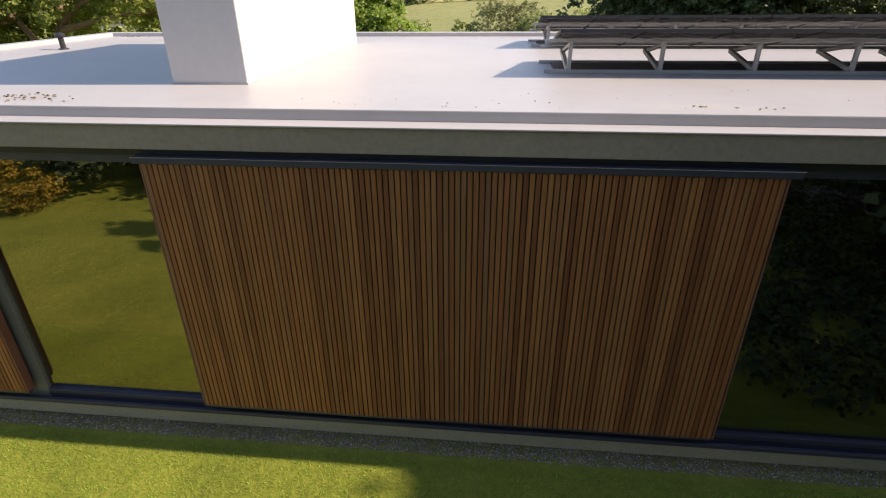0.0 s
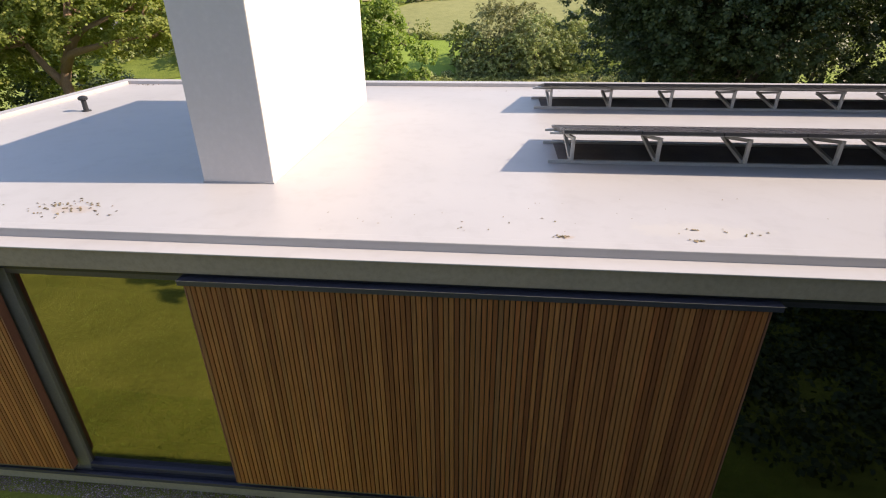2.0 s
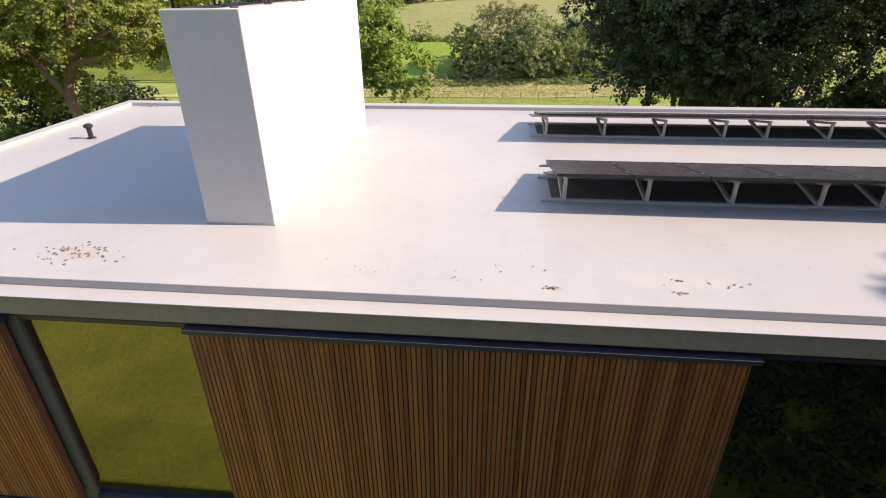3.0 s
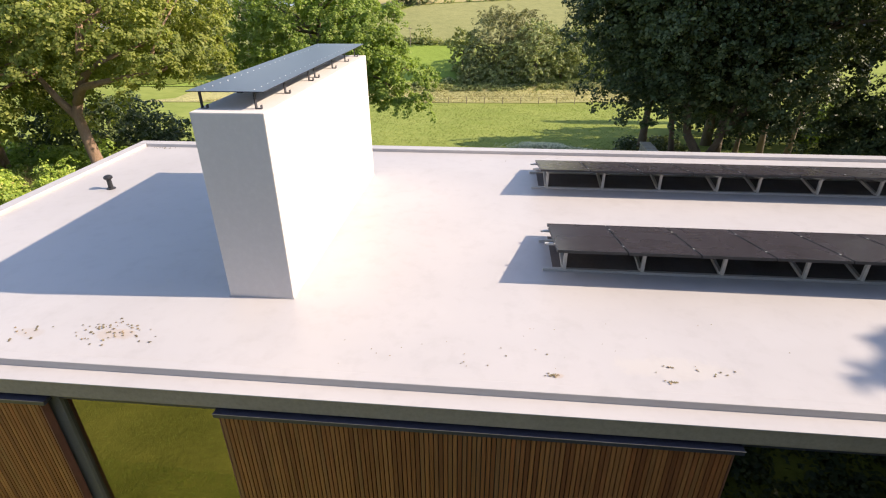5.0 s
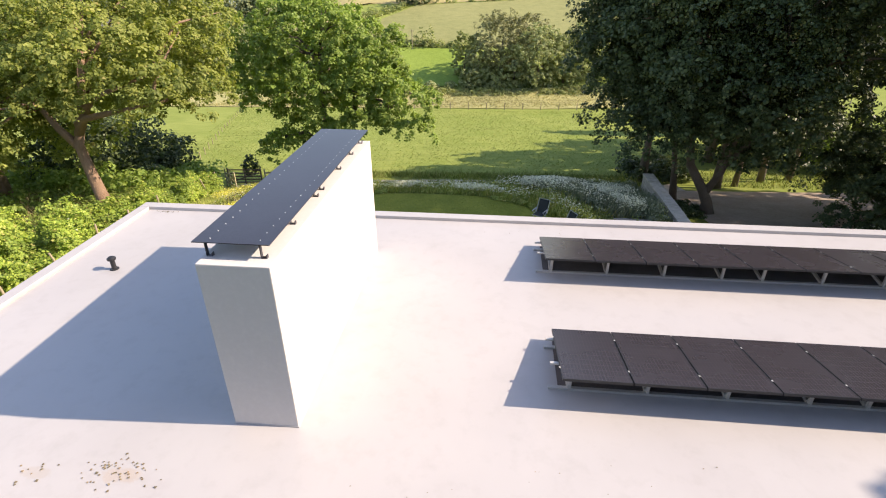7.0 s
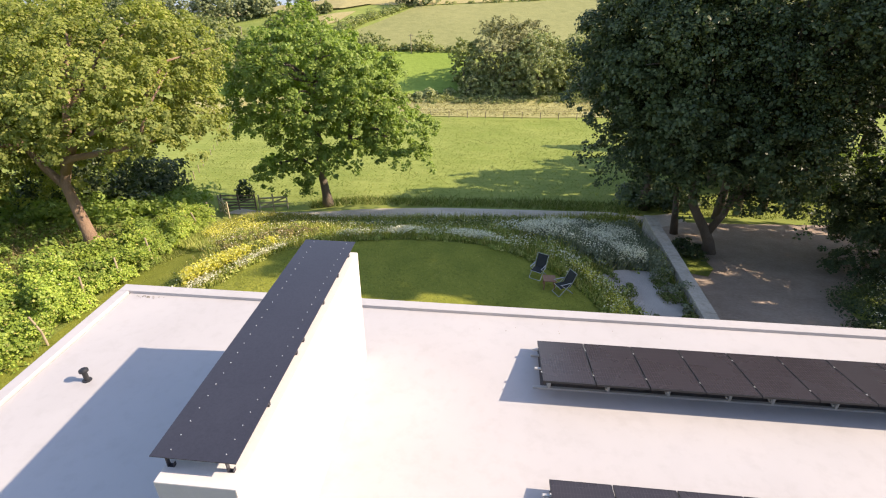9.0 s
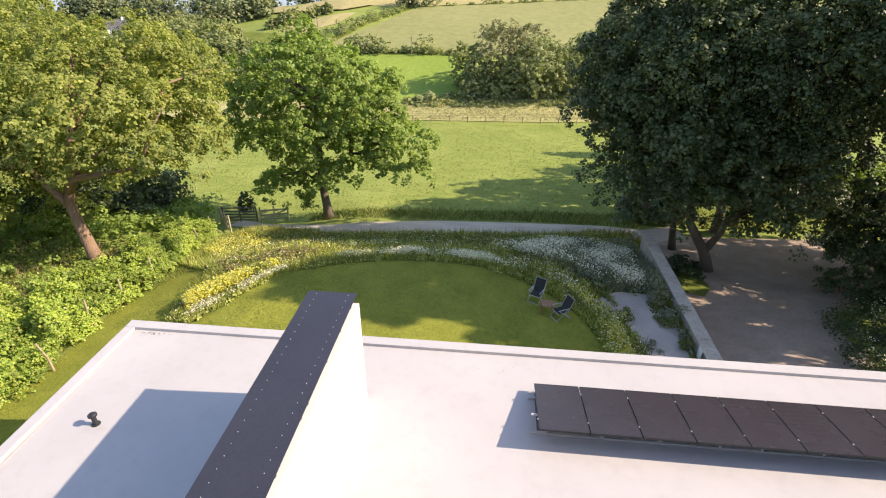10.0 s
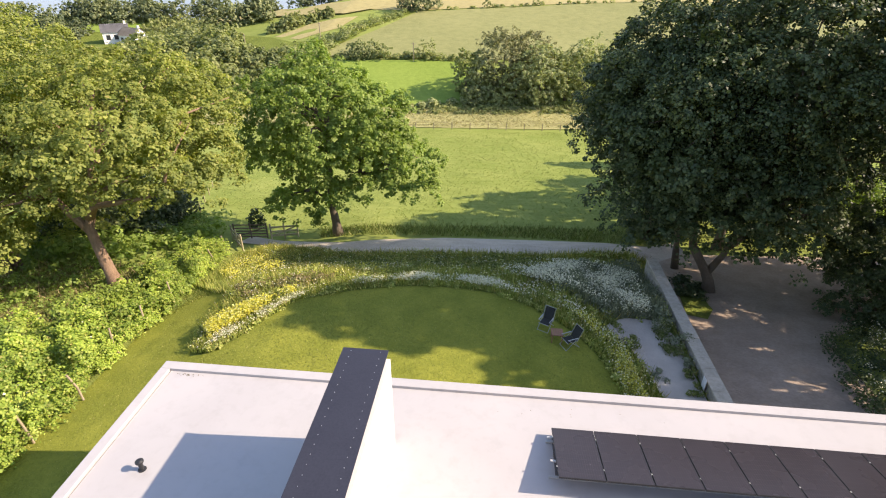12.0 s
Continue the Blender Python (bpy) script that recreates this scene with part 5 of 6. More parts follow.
tree("slim dark tree at the meadow's edge beyond the drive",
     [(26.0, 66.0, land(66) - 0.2), (26, 66, -4.0), (26, 66, -1)], 0.25,
     [(26, 66, -0.6, 2.4, 1.5, 4.2)], 50, 1.1, 13, 30, 0.3, "dark_shade_leaf", "bark", 6, 47, DARK)
for n, (x, y, r, lean) in enumerate(((18.4, 39.4, 0.17, 0.25), (21.1, 41.4, 0.22, -0.2), (23.6, 42.4, 0.2, 0.5))):
    tree("slim bare-trunked tree at the drive's far edge", [(x, y, land(y, x) - 0.2), (x + lean * 0.3, y, -3.0), (x + lean, y, 0.0), (x + lean * 2, y, 4.0)], r,
         [(x + lean * 2, y, 5.6, 2.4, 2.0, 2.2)], 24, 1.1, 12, 30, 0.22, "dark_shade_leaf", "bark", 6, 170 + n, DARK)
FRONT = "tall trees across the front lawn"
# Trees at x 26.5 and 30 are unseen, added to lengthen the lawn's shade.
for n, (x, y, r, h) in enumerate(((6.8, -7.0, 3.7, 15.0), (13.5, -6.0, 4.2, 16.0), (20.0, -9.0, 4.6, 16), (26.5, -5.0, 5.0, 13.5), (30.0, 1.0, 5.0, 14.5), (-2.5, -16.0, 4.6, 12), (-11.0, -17.0, 5.0, 12.5), (-20, -15, 5.2, 13))):
    tree("tall dark leafy tree across the front lawn", [(x, y, -1.0), (x + 0.2, y, 2.0), (x, y, 5.0)], 0.35,
         [(x, y, h - r * 1.1, r, r, r * 1.1), (x, y, 4.0, r * 0.95, r * 0.9, 3.4)], 66, 1.5, 8, 12, 0.42, "dark_shade_leaf", "bark", 6, 120 + n, FRONT)


# Unseen tree, added to block sky and sun from the lawn the window mirrors.
tree("unseen dense tree added to shade the front lawn", [(11.5, -2.0, -1.0), (11.4, -2.0, 2.0), (11.2, -1.9, 4.5)], 0.3,
     [(10.0, -1.4, 6.6, 4.2, 3.6, 2.0), (14.5, -1.8, 7.0, 4.0, 4.0, 2.4), (8.4, -5.2, 6.0, 3.6, 3.0, 2.2)], 100, 1.5, 9, 16, 0.42, "dark_shade_leaf", "bark", 8, 140, FRONT)


# ---- hedge, shrubs and undergrowth ----
def thicket(name, poly, height, n, clump_r, per, leaf, material, label, category, seed, low=0.2, kind="stuff", sprays=0):
    r = np.random.default_rng(seed)
    x, y = scatter(r, poly, n)
    if category == "plants":
        clear = ~inside_poly(x, y, GRAVEL) & (x < 8.6)
        x, y = x[clear], y[clear]
    h = height * (0.42 + 0.58 * np.sin(x * 1.1 + 2 * np.sin(y * 0.7)) ** 2)
    z = lands(y, x) + h * r.uniform(low, 1.0, len(x)) ** 0.7
    c = np.stack([x, y, z], 1)
    rad = clump_r * r.uniform(0.6, 1.3, len(x))
    stuff(name, spray_leaves(r, c, rad, sprays, per, leaf, 0.5) if sprays else clump_leaves(r, c, rad, per, leaf), material, label, category, kind=kind)


thicket("hedge", [(-15.0, 4), (-14.9, 15), (-15.8, 20.6), (-19.2, 20.96), (-20.86, 19.55), (-21.5, 15), (-21, 4)], 2.1, 640, 0.42, 12, 0.112, "hedge_leaf", "tangled bright green bramble hedge along the garden", "hedge", 41, sprays=9)
thicket("hedge", [(-15.8, 20.6), (-16.02, 24.48), (-16.46, 28.56), (-17.45, 32.58), (-19.0, 33.1), (-19.13, 28.57), (-18.94, 25.42), (-19.28, 23.18), (-19.2, 20.96)], 1.2, 420, 0.36, 11, 0.112, "hedge_leaf", "lower bramble hedge before the sycamore", "hedge", 140, sprays=9)
thicket("hedge", [(-14.5, 4), (-14.55, 15), (-15.23, 19.44), (-15.15, 21.4), (-15.45, 24.01), (-15.93, 26.88), (-16.32, 29.52), (-16.99, 32.18), (-17.4, 32.17), (-16.85, 29.52), (-16.53, 26.88), (-16.04, 24.01), (-15.8, 21.4), (-15.86, 19.44), (-15.1, 15), (-15.1, 4)], 1.55, 700, 0.26, 10, 0.08, "hedge_leaf", "trailing green creeper over the boundary fence", "hedge", 42, 0.02, sprays=9)
for a, b in ((-17.6, 9.0), (-19.0, 13.5), (-17.2, 16.5), (-19.4, 18.0), (-16.6, 26.0)):
    thicket("hedge_shrub", [(a - 0.9, b - 1.1), (a + 0.9, b - 0.9), (a + 1.0, b + 1.0), (a - 0.8, b + 1.1)], 2.0, 16, 0.34, 90, 0.10, "ash", "darker bramble mound within the hedge", "shrub", int(200 + b))
planting_hedge = [(-21, 5), (-14.6, 5), (-15.48, 21.19), (-16.65, 30.32), (-17.7, 30.31), (-18.26, 21.19), (-21.22, 18.87)]
thicket("undergrowth", [(-40, 26), (-23.42, 28.91), (-20.2, 29.09), (-19.46, 34.98), (-22.0, 40.65), (-26, 40), (-45, 34)], 1.5, 400, 0.7, 43, 0.257, "ash", "green undergrowth below the sycamores", "undergrowth", 43)
thicket("undergrowth", [(-29, 30), (-23.39, 32.97), (-22.8, 38.06), (-23.5, 41), (-30, 41)], 5.0, 200, 0.9, 58, 0.257, "dark_shade_leaf", "dark shaded shrubs at the meadow corner", "shrubs", 44)
thicket("shrub", [(14.7, 18.5), (15.1, 21), (16.2, 24.8), (20.2, 27.8), (28, 28), (28, 16), (14.7, 16)], 0.7, 600, 0.42, 58, 0.105, "dark_shade_leaf", "low dark shrubs on the island beside the drive", "shrubs", 45)
thicket("shrub", [(10.9, 29), (11.6, 32.5), (12.8, 30.6), (12.2, 28.6)], 0.5, 40, 0.3, 43, 0.152, "dark_shade_leaf", "low ivy at the foot of the tree", "shrubs", 46)
thicket("undergrowth", [(10.47, 39.27), (16, 39.6), (16, 45), (11, 44)], 1.3, 120, 0.6, 43, 0.234, "dark_shade_leaf", "low shaded shrubs beyond the gravel track", "undergrowth", 57)
thicket("undergrowth", [(21, 46.5), (36, 45.5), (40, 54), (21, 53)], 3.6, 220, 0.9, 43, 0.304, "dark_shade_leaf", "dark scrub at the wood edge beyond the drive", "undergrowth", 47)
thicket("shrub", [(26.5, 44.5), (31.5, 44.0), (32.0, 47), (27, 47.5)], 4.6, 90, 0.8, 43, 0.257, "ash", "sunlit yellow-green shrub beyond the drive", "shrubs", 146)
thicket("undergrowth", [(42, 44), (70, 44), (70, 60), (42, 60)], 9, 220, 1.6, 50, 0.468, "dark_shade_leaf", "dense dark woodland beyond the drive", "undergrowth", 48)
thicket("shrub", [(-12.6, -1.3), (-9.5, -1.2), (-9.3, -2.1), (-12.8, -2.2)], 1.7, 80, 0.28, 86, 0.064, "orange", "rusty yellow shrubs on the front lawn", "shrubs", 49)
# Added unseen: blocks the eastern sky and reads dark in the right window.
thicket("shrub", [(8.3, -0.8), (8.7, 1.9), (13, 2.6), (13, -0.8)], 5.5, 240, 0.7, 36, 0.257, "dark_shade_leaf", "unseen tall shrubs added to darken the mirrored lawn", "shrubs", 52)
# No ivy known here: dark leaves put the lawn's deep shade into colour.
thicket("ivy", [(5.2, -5.5), (5.0, 0.5), (4.9, 3.7), (14, 3.7), (14, -5.5)], 0.22, 800, 0.36, 36, 0.10, "dark_shade_leaf", "dark leaves standing in for deep shade on the front lawn", "ivy", 145, 0.1)
thicket("hedge", [(-40, -22), (40, -22), (40, -27), (-40, -27)], 5.0, 420, 1.1, 43, 0.409, "dark_shade_leaf", "tall dark hedge beyond the front lawn", "hedge", 50)
thicket("shrub", [(-18.56, 37.99), (-17.39, 37.99), (-17.29, 38.54), (-18.45, 38.54)], 2.3, 22, 0.28, 29, 0.175, "dark_shade_leaf", "young shrub behind the gate", "shrubs", 51)
patch("drive_grass", [(10.7, 26.6), (11.6, 26.2), (12.3, 27.4), (12.3, 29.2), (11.1, 29.2)], "rough_grass", 0.1, "patch of grass at the foot of the tree", "grass")

thicket("shrub", [(-13.5, -3.1), (-10.2, -2.9), (-9.4, -2.4), (-7.0, -2.3), (-6.2, -3.5), (-6.2, -7.0), (-15, -7.0)], 2.4, 300, 0.45, 43, 0.152, "dark_shade_leaf", "dark shrubs at the far edge of the front lawn", "shrubs", 53)


def litter(poly, n, size, material, label, seed, lift=0.06):
    r = np.random.default_rng(seed)
    x, y = scatter(r, poly, n)
    c = np.stack([x, y, lands(y, x) + lift], 1)
    nrm = unit(np.array([0, 0, 1.0]) + r.normal(size=c.shape) * 0.25)
    stuff("leaf_litter", leaf_quads(r, c, nrm, size), material, label, "leaves")


litter(DRIVE, 1500, 0.055, "litter", "brown fallen leaves scattered over the gravel drive", 54)
planting_ground = [(-30, 19.0), (-22.13, 19.55), (-20.21, 21.85), (-18.93, 24.01), (-18.87, 29.42), (-30, 28)]

# ---- border planting ----


def planting(name, poly, n, height, width, material, label, seed, lean=0.35):
    r = np.random.default_rng(seed)
    x, y = scatter(r, poly, n)
    clear = ~inside_poly(x, y, GRAVEL) & ~((x > 8.7) & (x < 9.3) & (y > 14) & (y < 29))
    x, y = x[clear], y[clear]
    stuff(name, blades(r, x, y, lands(y, x) + 0.02, height, width, lean), material, label, "plants", 3)


def blossoms(name, poly, n, height, size, material, label, seed):
    r = np.random.default_rng(seed)
    x, y = scatter(r, poly, n)
    dry = ~inside_poly(x, y, GRAVEL)
    x, y = x[dry], y[dry]
    keep = np.sin(x * 2.1 + 1.7 * np.sin(y * 1.3 + seed)) + r.normal(size=len(x)) * 0.9 > 0.2
    x, y = x[keep], y[keep]
    c = np.stack([x, y, lands(y, x) + height * r.uniform(0.55, 1.15, len(x))], 1)
    nrm = unit(np.array([0, -0.15, 1.0]) + r.normal(size=c.shape) * 0.4)
    stuff(name, leaf_quads(r, c, nrm, size), material, label, "flowers")


RING = [(-12.29, 20.79), (-11.7, 18.92)] + EDGE[:-1] + [(5.5, 16), (6.5, 16), (6.58, 18.91), (6.06, 20.87), (5.23, 22.24), (3.66, 23.62), (1.49, 25.09), (-0.78, 25.51), (-3.07, 25.6), (-6.41, 24.63), (-8.76, 23.39), (-11.16, 22.42)]
planting("border_plants", BED, 26000, 0.36, 0.022, "herb", "mixed green perennials filling the curved border", 61)
planting("border_plants", BED, 15000, 0.48, 0.016, "tall_grass", "pale seeding grasses mixed through the border", 60, 0.5)
planting("border_plants", [(-16.35, 21.74), (-15.43, 20.6), (-14.65, 23.9), (-13.26, 25.23), (-12.71, 28.98), (-14.97, 32.96), (-16.87, 32.97), (-16.17, 27.69)], 5000, 0.14, 0.014, "lawn_blade", "long light green grass between hedge and border", 59, 0.6)
planting("border_plants", RING, 9000, 0.26, 0.02, "herb", "low green edging plants round the lawn", 62)
planting("border_plants", [(-15.81, 30.32), (-15.41, 34.98), (-9.36, 32.2), (-2.63, 32.29), (3.52, 31.75), (10.25, 32.82), (10.4, 32.4), (3.52, 30.1), (-2.64, 30.71), (-9.38, 30.54)], 7000, 0.5, 0.02, "tall_grass", "tall grasses along the track edge of the border", 63)
planting("border_plants", [(2.37, 26.41), (5.65, 29.47), (8.67, 29.0), (8.36, 23.15), (5.67, 23.08), (3.95, 24.48)], 12000, 0.62, 0.03, "grey_herb", "silvery green perennials beside the garden wall", 64)
planting("border_plants", [(-15.8, 26.16), (-12.54, 23.86), (-12.58, 26.68), (-14.18, 30.76), (-15.97, 30.76)], 3200, 0.42, 0.022, "herb", "leafy green plants at the border end", 65)
thicket("border_plants", BED, 0.40, 800, 0.26, 32, 0.099, "herb", "leafy green perennials filling the curved border", "plants", 66, 0.1)
thicket("border_plants", RING, 0.22, 700, 0.2, 36, 0.082, "herb", "low leafy edging plants round the lawn", "plants", 67, 0.1)
thicket("border_plants", [(1.85, 26.69), (5.65, 29.67), (9.8, 32.0), (8.36, 23.15), (5.67, 23.08), (3.78, 24.49)], 0.6, 420, 0.28, 50, 0.099, "grey_herb", "silvery leafy perennials beside the garden wall", "plants", 68, 0.2)
# Darker leaf colour here carries the shade lying across the border's middle.
thicket("border_plants", [(-12.98, 27.42), (-6.91, 27.06), (-3.32, 28.46), (0.97, 27.34), (2.9, 26.37), (3.53, 30.54), (-2.65, 31.15), (-9.41, 31.04), (-13.82, 32.22)], 0.55, 330, 0.3, 36, 0.105, "rough_blade", "dark green mounds carrying shade across the mid border", "plants", 141, 0.15)
thicket("border_plants", [(-11.38, 23.04), (-8.29, 23.44), (-6.94, 24.63), (-10.13, 24.51), (-12.77, 24.99)], 0.4, 80, 0.26, 36, 0.094, "brown_grass", "brownish spent plants between the yellow flowers", "plants", 142, 0.15)
blossoms("yellow_flowers", [(-11.86, 20.21), (-11.14, 19.52), (-10.05, 20.86), (-8.94, 22.21), (-8.37, 22.72), (-8.8, 22.85), (-10.13, 22.01), (-11.48, 21.17)], 6400, 0.6, 0.08, "yellow", "bright yellow flowers along the border", 71)
blossoms("yellow_flowers", [(-14.9, 27.18), (-12.34, 25.43), (-11.08, 27.76), (-13.08, 31.17), (-15.18, 30.32)], 3600, 0.66, 0.072, "yellow", "bright yellow flowers in the border corner", 72)
blossoms("yellow_flowers", [(-7.47, 24.48), (-4.82, 25.31), (-3.95, 27.29), (-7.2, 29.13)], 330, 0.45, 0.09, "yellow", "scattered yellow flowers in the border", 73)
blossoms("white_flowers", [(-11.15, 18.93), (-10.17, 19.71), (-9.19, 21.1), (-8.46, 22.28), (-7.9, 22.79), (-8.57, 22.66), (-9.88, 21.12), (-10.99, 20.04)], 4200, 0.36, 0.05, "white", "small white daisies along the lawn edge", 74)
blossoms("white_flowers", [(0.97, 26.54), (3.65, 28.39), (6.36, 29.25), (8.13, 27.62), (7.71, 23.42), (5.66, 23.2), (4.14, 24.51), (2.54, 25.24)], 21000, 0.74, 0.07, "white", "drift of white daisies beside the garden wall", 75)
blossoms("white_flowers", [(-6.38, 23.56), (-4.32, 24.18), (-2.72, 24.56), (-0.79, 24.49), (0.79, 24.1), (2.23, 23.38), (2.58, 23.72), (0.79, 24.87), (-0.96, 25.27), (-3.42, 25.11)], 8000, 0.48, 0.058, "white", "small white daisies edging the lawn", 76)
blossoms("yellow_flowers", [(4.12, 22.58), (5.14, 20.96), (5.57, 17.63), (6.37, 17.66), (6.08, 20.57), (5.02, 22.52)], 2600, 0.4, 0.07, "yellow", "small pale yellow flowers along the lawn edge", 77)
blossoms("white_flowers", [(1.85, 24.34), (3.93, 22.55), (4.95, 20.97), (5.47, 17.61), (6.37, 17.66), (6.08, 20.57), (5.02, 22.52), (3.44, 24.03), (1.49, 25.56)], 3000, 0.44, 0.06, "white", "small white daisies along the lawn edge", 68)
blossoms("yellow_flowers", BED, 3600, 0.5, 0.055, "yellow", "scattered yellow flowers through the border", 69)
blossoms("white_flowers", BED, 8000, 0.5, 0.056, "white", "scattered white flowers through the border", 70)
blossoms("white_flowers", [(15.2, 17), (15.8, 22), (17, 25), (20, 27), (20, 16)], 1300, 0.75, 0.07, "white", "small white flowers among the drive shrubs", 78)
blossoms("white_flowers", [(-15, 8), (-15.59, 20.02), (-20.28, 20.02), (-20, 8)], 260, 1.3, 0.09, "white", "white bindweed flowers on the hedge", 79)
for i, (x, y, r) in enumerate(((8.08, 22.88, 0.45), (7.83, 22.26, 0.32), (8.27, 22.40, 0.42), (8.44, 21.70, 0.42), (8.35, 20.98, 0.36), (8.04, 21.27, 0.28), (8.38, 20.32, 0.26), (8.35, 19.80, 0.3), (6.47, 21.26, 0.32), (7.24, 19.60, 0.26), (5.83, 22.43, 0.36), (8.30, 18.88, 0.26))):
    thicket("grass_tuft", [(x - r, y - r), (x + r, y - r), (x + r, y + r), (x - r, y + r)], r * 1.3, int(26 * r), r * 0.55, 60, 0.07, "rough_blade" if i % 3 else "grey_herb", "grey-green tuft in the gravel bed by the wall", "tufts", 180 + i, 0.15)
# tall grass on the meadow side of the track, and meadow tussocks
planting("verge_grass", [(-12.48, 37.02), (-3.13, 37.54), (4.05, 38.14), (11.33, 37.98), (12.0, 41.5), (4, 41.5), (-4, 40.6), (-13.04, 39.42)], 5200, 0.36, 0.024, "rough_blade", "tall rough grass beyond the gravel track", 91, 0.7)
planting("verge_grass", [(16, 38.6), (34, 38.6), (34, 45), (16, 45)], 3000, 0.3, 0.025, "rough_blade", "rough sunlit grass beyond the drive", 161, 0.7)
planting("meadow_tussocks", [(-26, 40), (-12, 38), (-4, 40.5), (14, 41), (22, 90), (-42, 86)], 26000, 0.14, 0.03, "meadow_blade", "short meadow grass tufts", 92, 1.8)
planting("dry_tussocks", [(-50.0, 86.0), (-14.0, 90.9), (28.8, 94.3), (26.2, 101.4), (-16.1, 99.2), (-46.1, 97.0)], 9000, 0.35, 0.07, "straw_blade", "dry pale grass tussocks across the meadow", 93, 1.5)
thicket("undergrowth", planting_ground, 0.6, 170, 0.4, 43, 0.164, "ash", "low green growth below the sycamore", "undergrowth", 99, 0.1)
planting("undergrowth", planting_ground, 5000, 0.4, 0.02, "brown_grass", "dry reddish grass and stalks below the sycamore", 97, 0.8)
planting("hedge_grass", planting_hedge, 700, 1.3, 0.012, "tall_grass", "long pale stalks growing through the hedge", 58, 0.35)
# blades of the front lawn and at the foot of the house
planting("lawn_grass", [(-14, -9), (11, -9), (11, 4.44), (-14, 4.44)], 70000, 0.03, 0.008, "sunny_blade", "short blades of the front lawn", 94, 0.9)
planting("lawn_grass", [(-6.5, 3.0), (5.5, 3.4), (5.5, 4.46), (-6.5, 4.46)], 60000, 0.035, 0.0035, "sunny_blade", "fine short blades beside the house", 98, 0.7)
planting("lawn_grass", [(-15, 9), (-15.69, 21.18), (-14.53, 25.66), (-12.76, 21.11), (-11.83, 18.56)] + EDGE + [(5.4, 14.2), (-8.8, 14.2), (-9, 9)], 70000, 0.04, 0.010, "lawn_blade", "short tufts of the rear lawn", 96, 1.5)
planting("edge_grass", [(X0 - 0.35, 6), (X0 + 0.25, 6), (X0 + 0.25, 14), (X0 - 0.35, 14)], 2600, 0.22, 0.012, "tall_grass", "longer grass along the house end", 95, 0.5)


# ---- far hedges, copses and woods ----
def wood(name, poly, height, n, clump_r, per, leaf, material, label, seed):
    thicket(name, poly, height, n, clump_r, per, leaf, material, label, "woodland", seed, 0.12)


def canopy(poly, count, r0, r1, h0, h1, material, label, seed, per=12, leaf=0.5, clumps=12):
    """A wood of rounded crowns, as one mass."""
    r = np.random.default_rng(seed)
    x, y = scatter(r, poly, count)
    out = []
    for a, b in zip(x, y):
        R, H = r.uniform(r0, r1), r.uniform(h0, h1)
        z = land(b, a)
        masses = [(a, b, z + H - R * 0.9, R, R, R * 0.95), (a + r.uniform(-0.4, 0.4) * R, b, z + H * 0.35, R * 0.8, R * 0.8, H * 0.35), (a + r.uniform(-0.6, 0.6) * R, b + r.uniform(-0.5, 0.3) * R, z + H * 0.6, R * 0.6, R * 0.6, R * 0.5)]
        cen, d = boughs(r, masses, clumps, 0.6)
        out.append(bough_leaves(r, cen, d, R * 0.42, 6, per, leaf, 0.6, 0.3, 0.12))
    stuff("woodland", np.concatenate(out), material, label, "woodland")


def copse_tree(x, y, r, top, material, label, seed, squash=1.0, n=60):
    z = land(y, x)
    h = top - z
    tree(label, [(x, y, z - 0.3), (x, y, z + h * 0.3), (x + 0.2, y, z + h * 0.55)], 0.22, [(x, y, top - r * squash, r, r, r * squash), (x, y - 0.3, z + h * 0.32, r * 0.85, r * 0.85, h * 0.34)],
         n, r * 0.34, 8, 16, 0.30, material, "bark", 4, seed, "trees of the valley copse", depth=0.7, flat=0.5)


copse_tree(1.0, 107.5, 4.6, 1.6, "copse_dark", "dark olive rounded tree in the valley copse", 151, 0.8, 80)
copse_tree(6.2, 108.5, 4.2, 1.4, "copse_dark", "dark olive rounded tree in the valley copse", 152, 0.8, 70)
copse_tree(8.0, 103.5, 4.2, 0.2, "pale_leaf", "pale green willow before the valley copse", 153, 1.1, 80)
copse_tree(3.6, 103.2, 2.6, -3.2, "pale_leaf", "pale green willow before the valley copse", 154, 1.1, 50)
copse_tree(-5.8, 105.5, 2.5, -1.4, "wood_leaf", "rounded green tree at the copse edge", 155, 0.9, 45)
copse_tree(-3.2, 104.0, 2.2, -2.6, "pale_leaf", "pale upright tree at the copse edge", 156, 1.4, 45)
copse_tree(-4.4, 102.2, 1.9, -6.8, "pale_leaf", "low pale willow scrub at the copse edge", 157, 0.9, 30)
copse_tree(0.0, 102.6, 1.9, -7.4, "pale_leaf", "low pale willow scrub at the copse edge", 158, 0.9, 30)
copse_tree(12.8, 104.5, 3.8, -1.0, "wood_leaf", "rounded green tree at the copse edge", 159, 0.9, 55)
copse_tree(16.4, 106.0, 3.8, 0.2, "pale_leaf", "pale green willow behind the copse", 160, 0.9, 55)
canopy([(18.0, 104.8), (50.3, 105.2), (45.5, 114.4), (18.0, 110.9)], 12, 3.6, 5.2, 7.3, 10.5, "wood_leaf", "copse of rounded green trees in the valley", 104, 6, 0.48, 20)
thicket("field_hedge", [(-42.3, 120.3), (-21.0, 121.2), (-5.5, 120.7), (-5.5, 122.5), (-20.8, 123.0), (-41.8, 122.5)], 1.3, 120, 0.8, 29, 0.398, "wood_leaf", "green hedge between the valley fields", "hedge", 105)
canopy([(-32.3, 120.7), (-15.4, 121.2), (-15.2, 123.0), (-32.0, 123.0)], 10, 1.4, 2.2, 2.5, 3.6, "wood_leaf", "small hedgerow trees by the pasture", 106, 6, 0.36, 12)
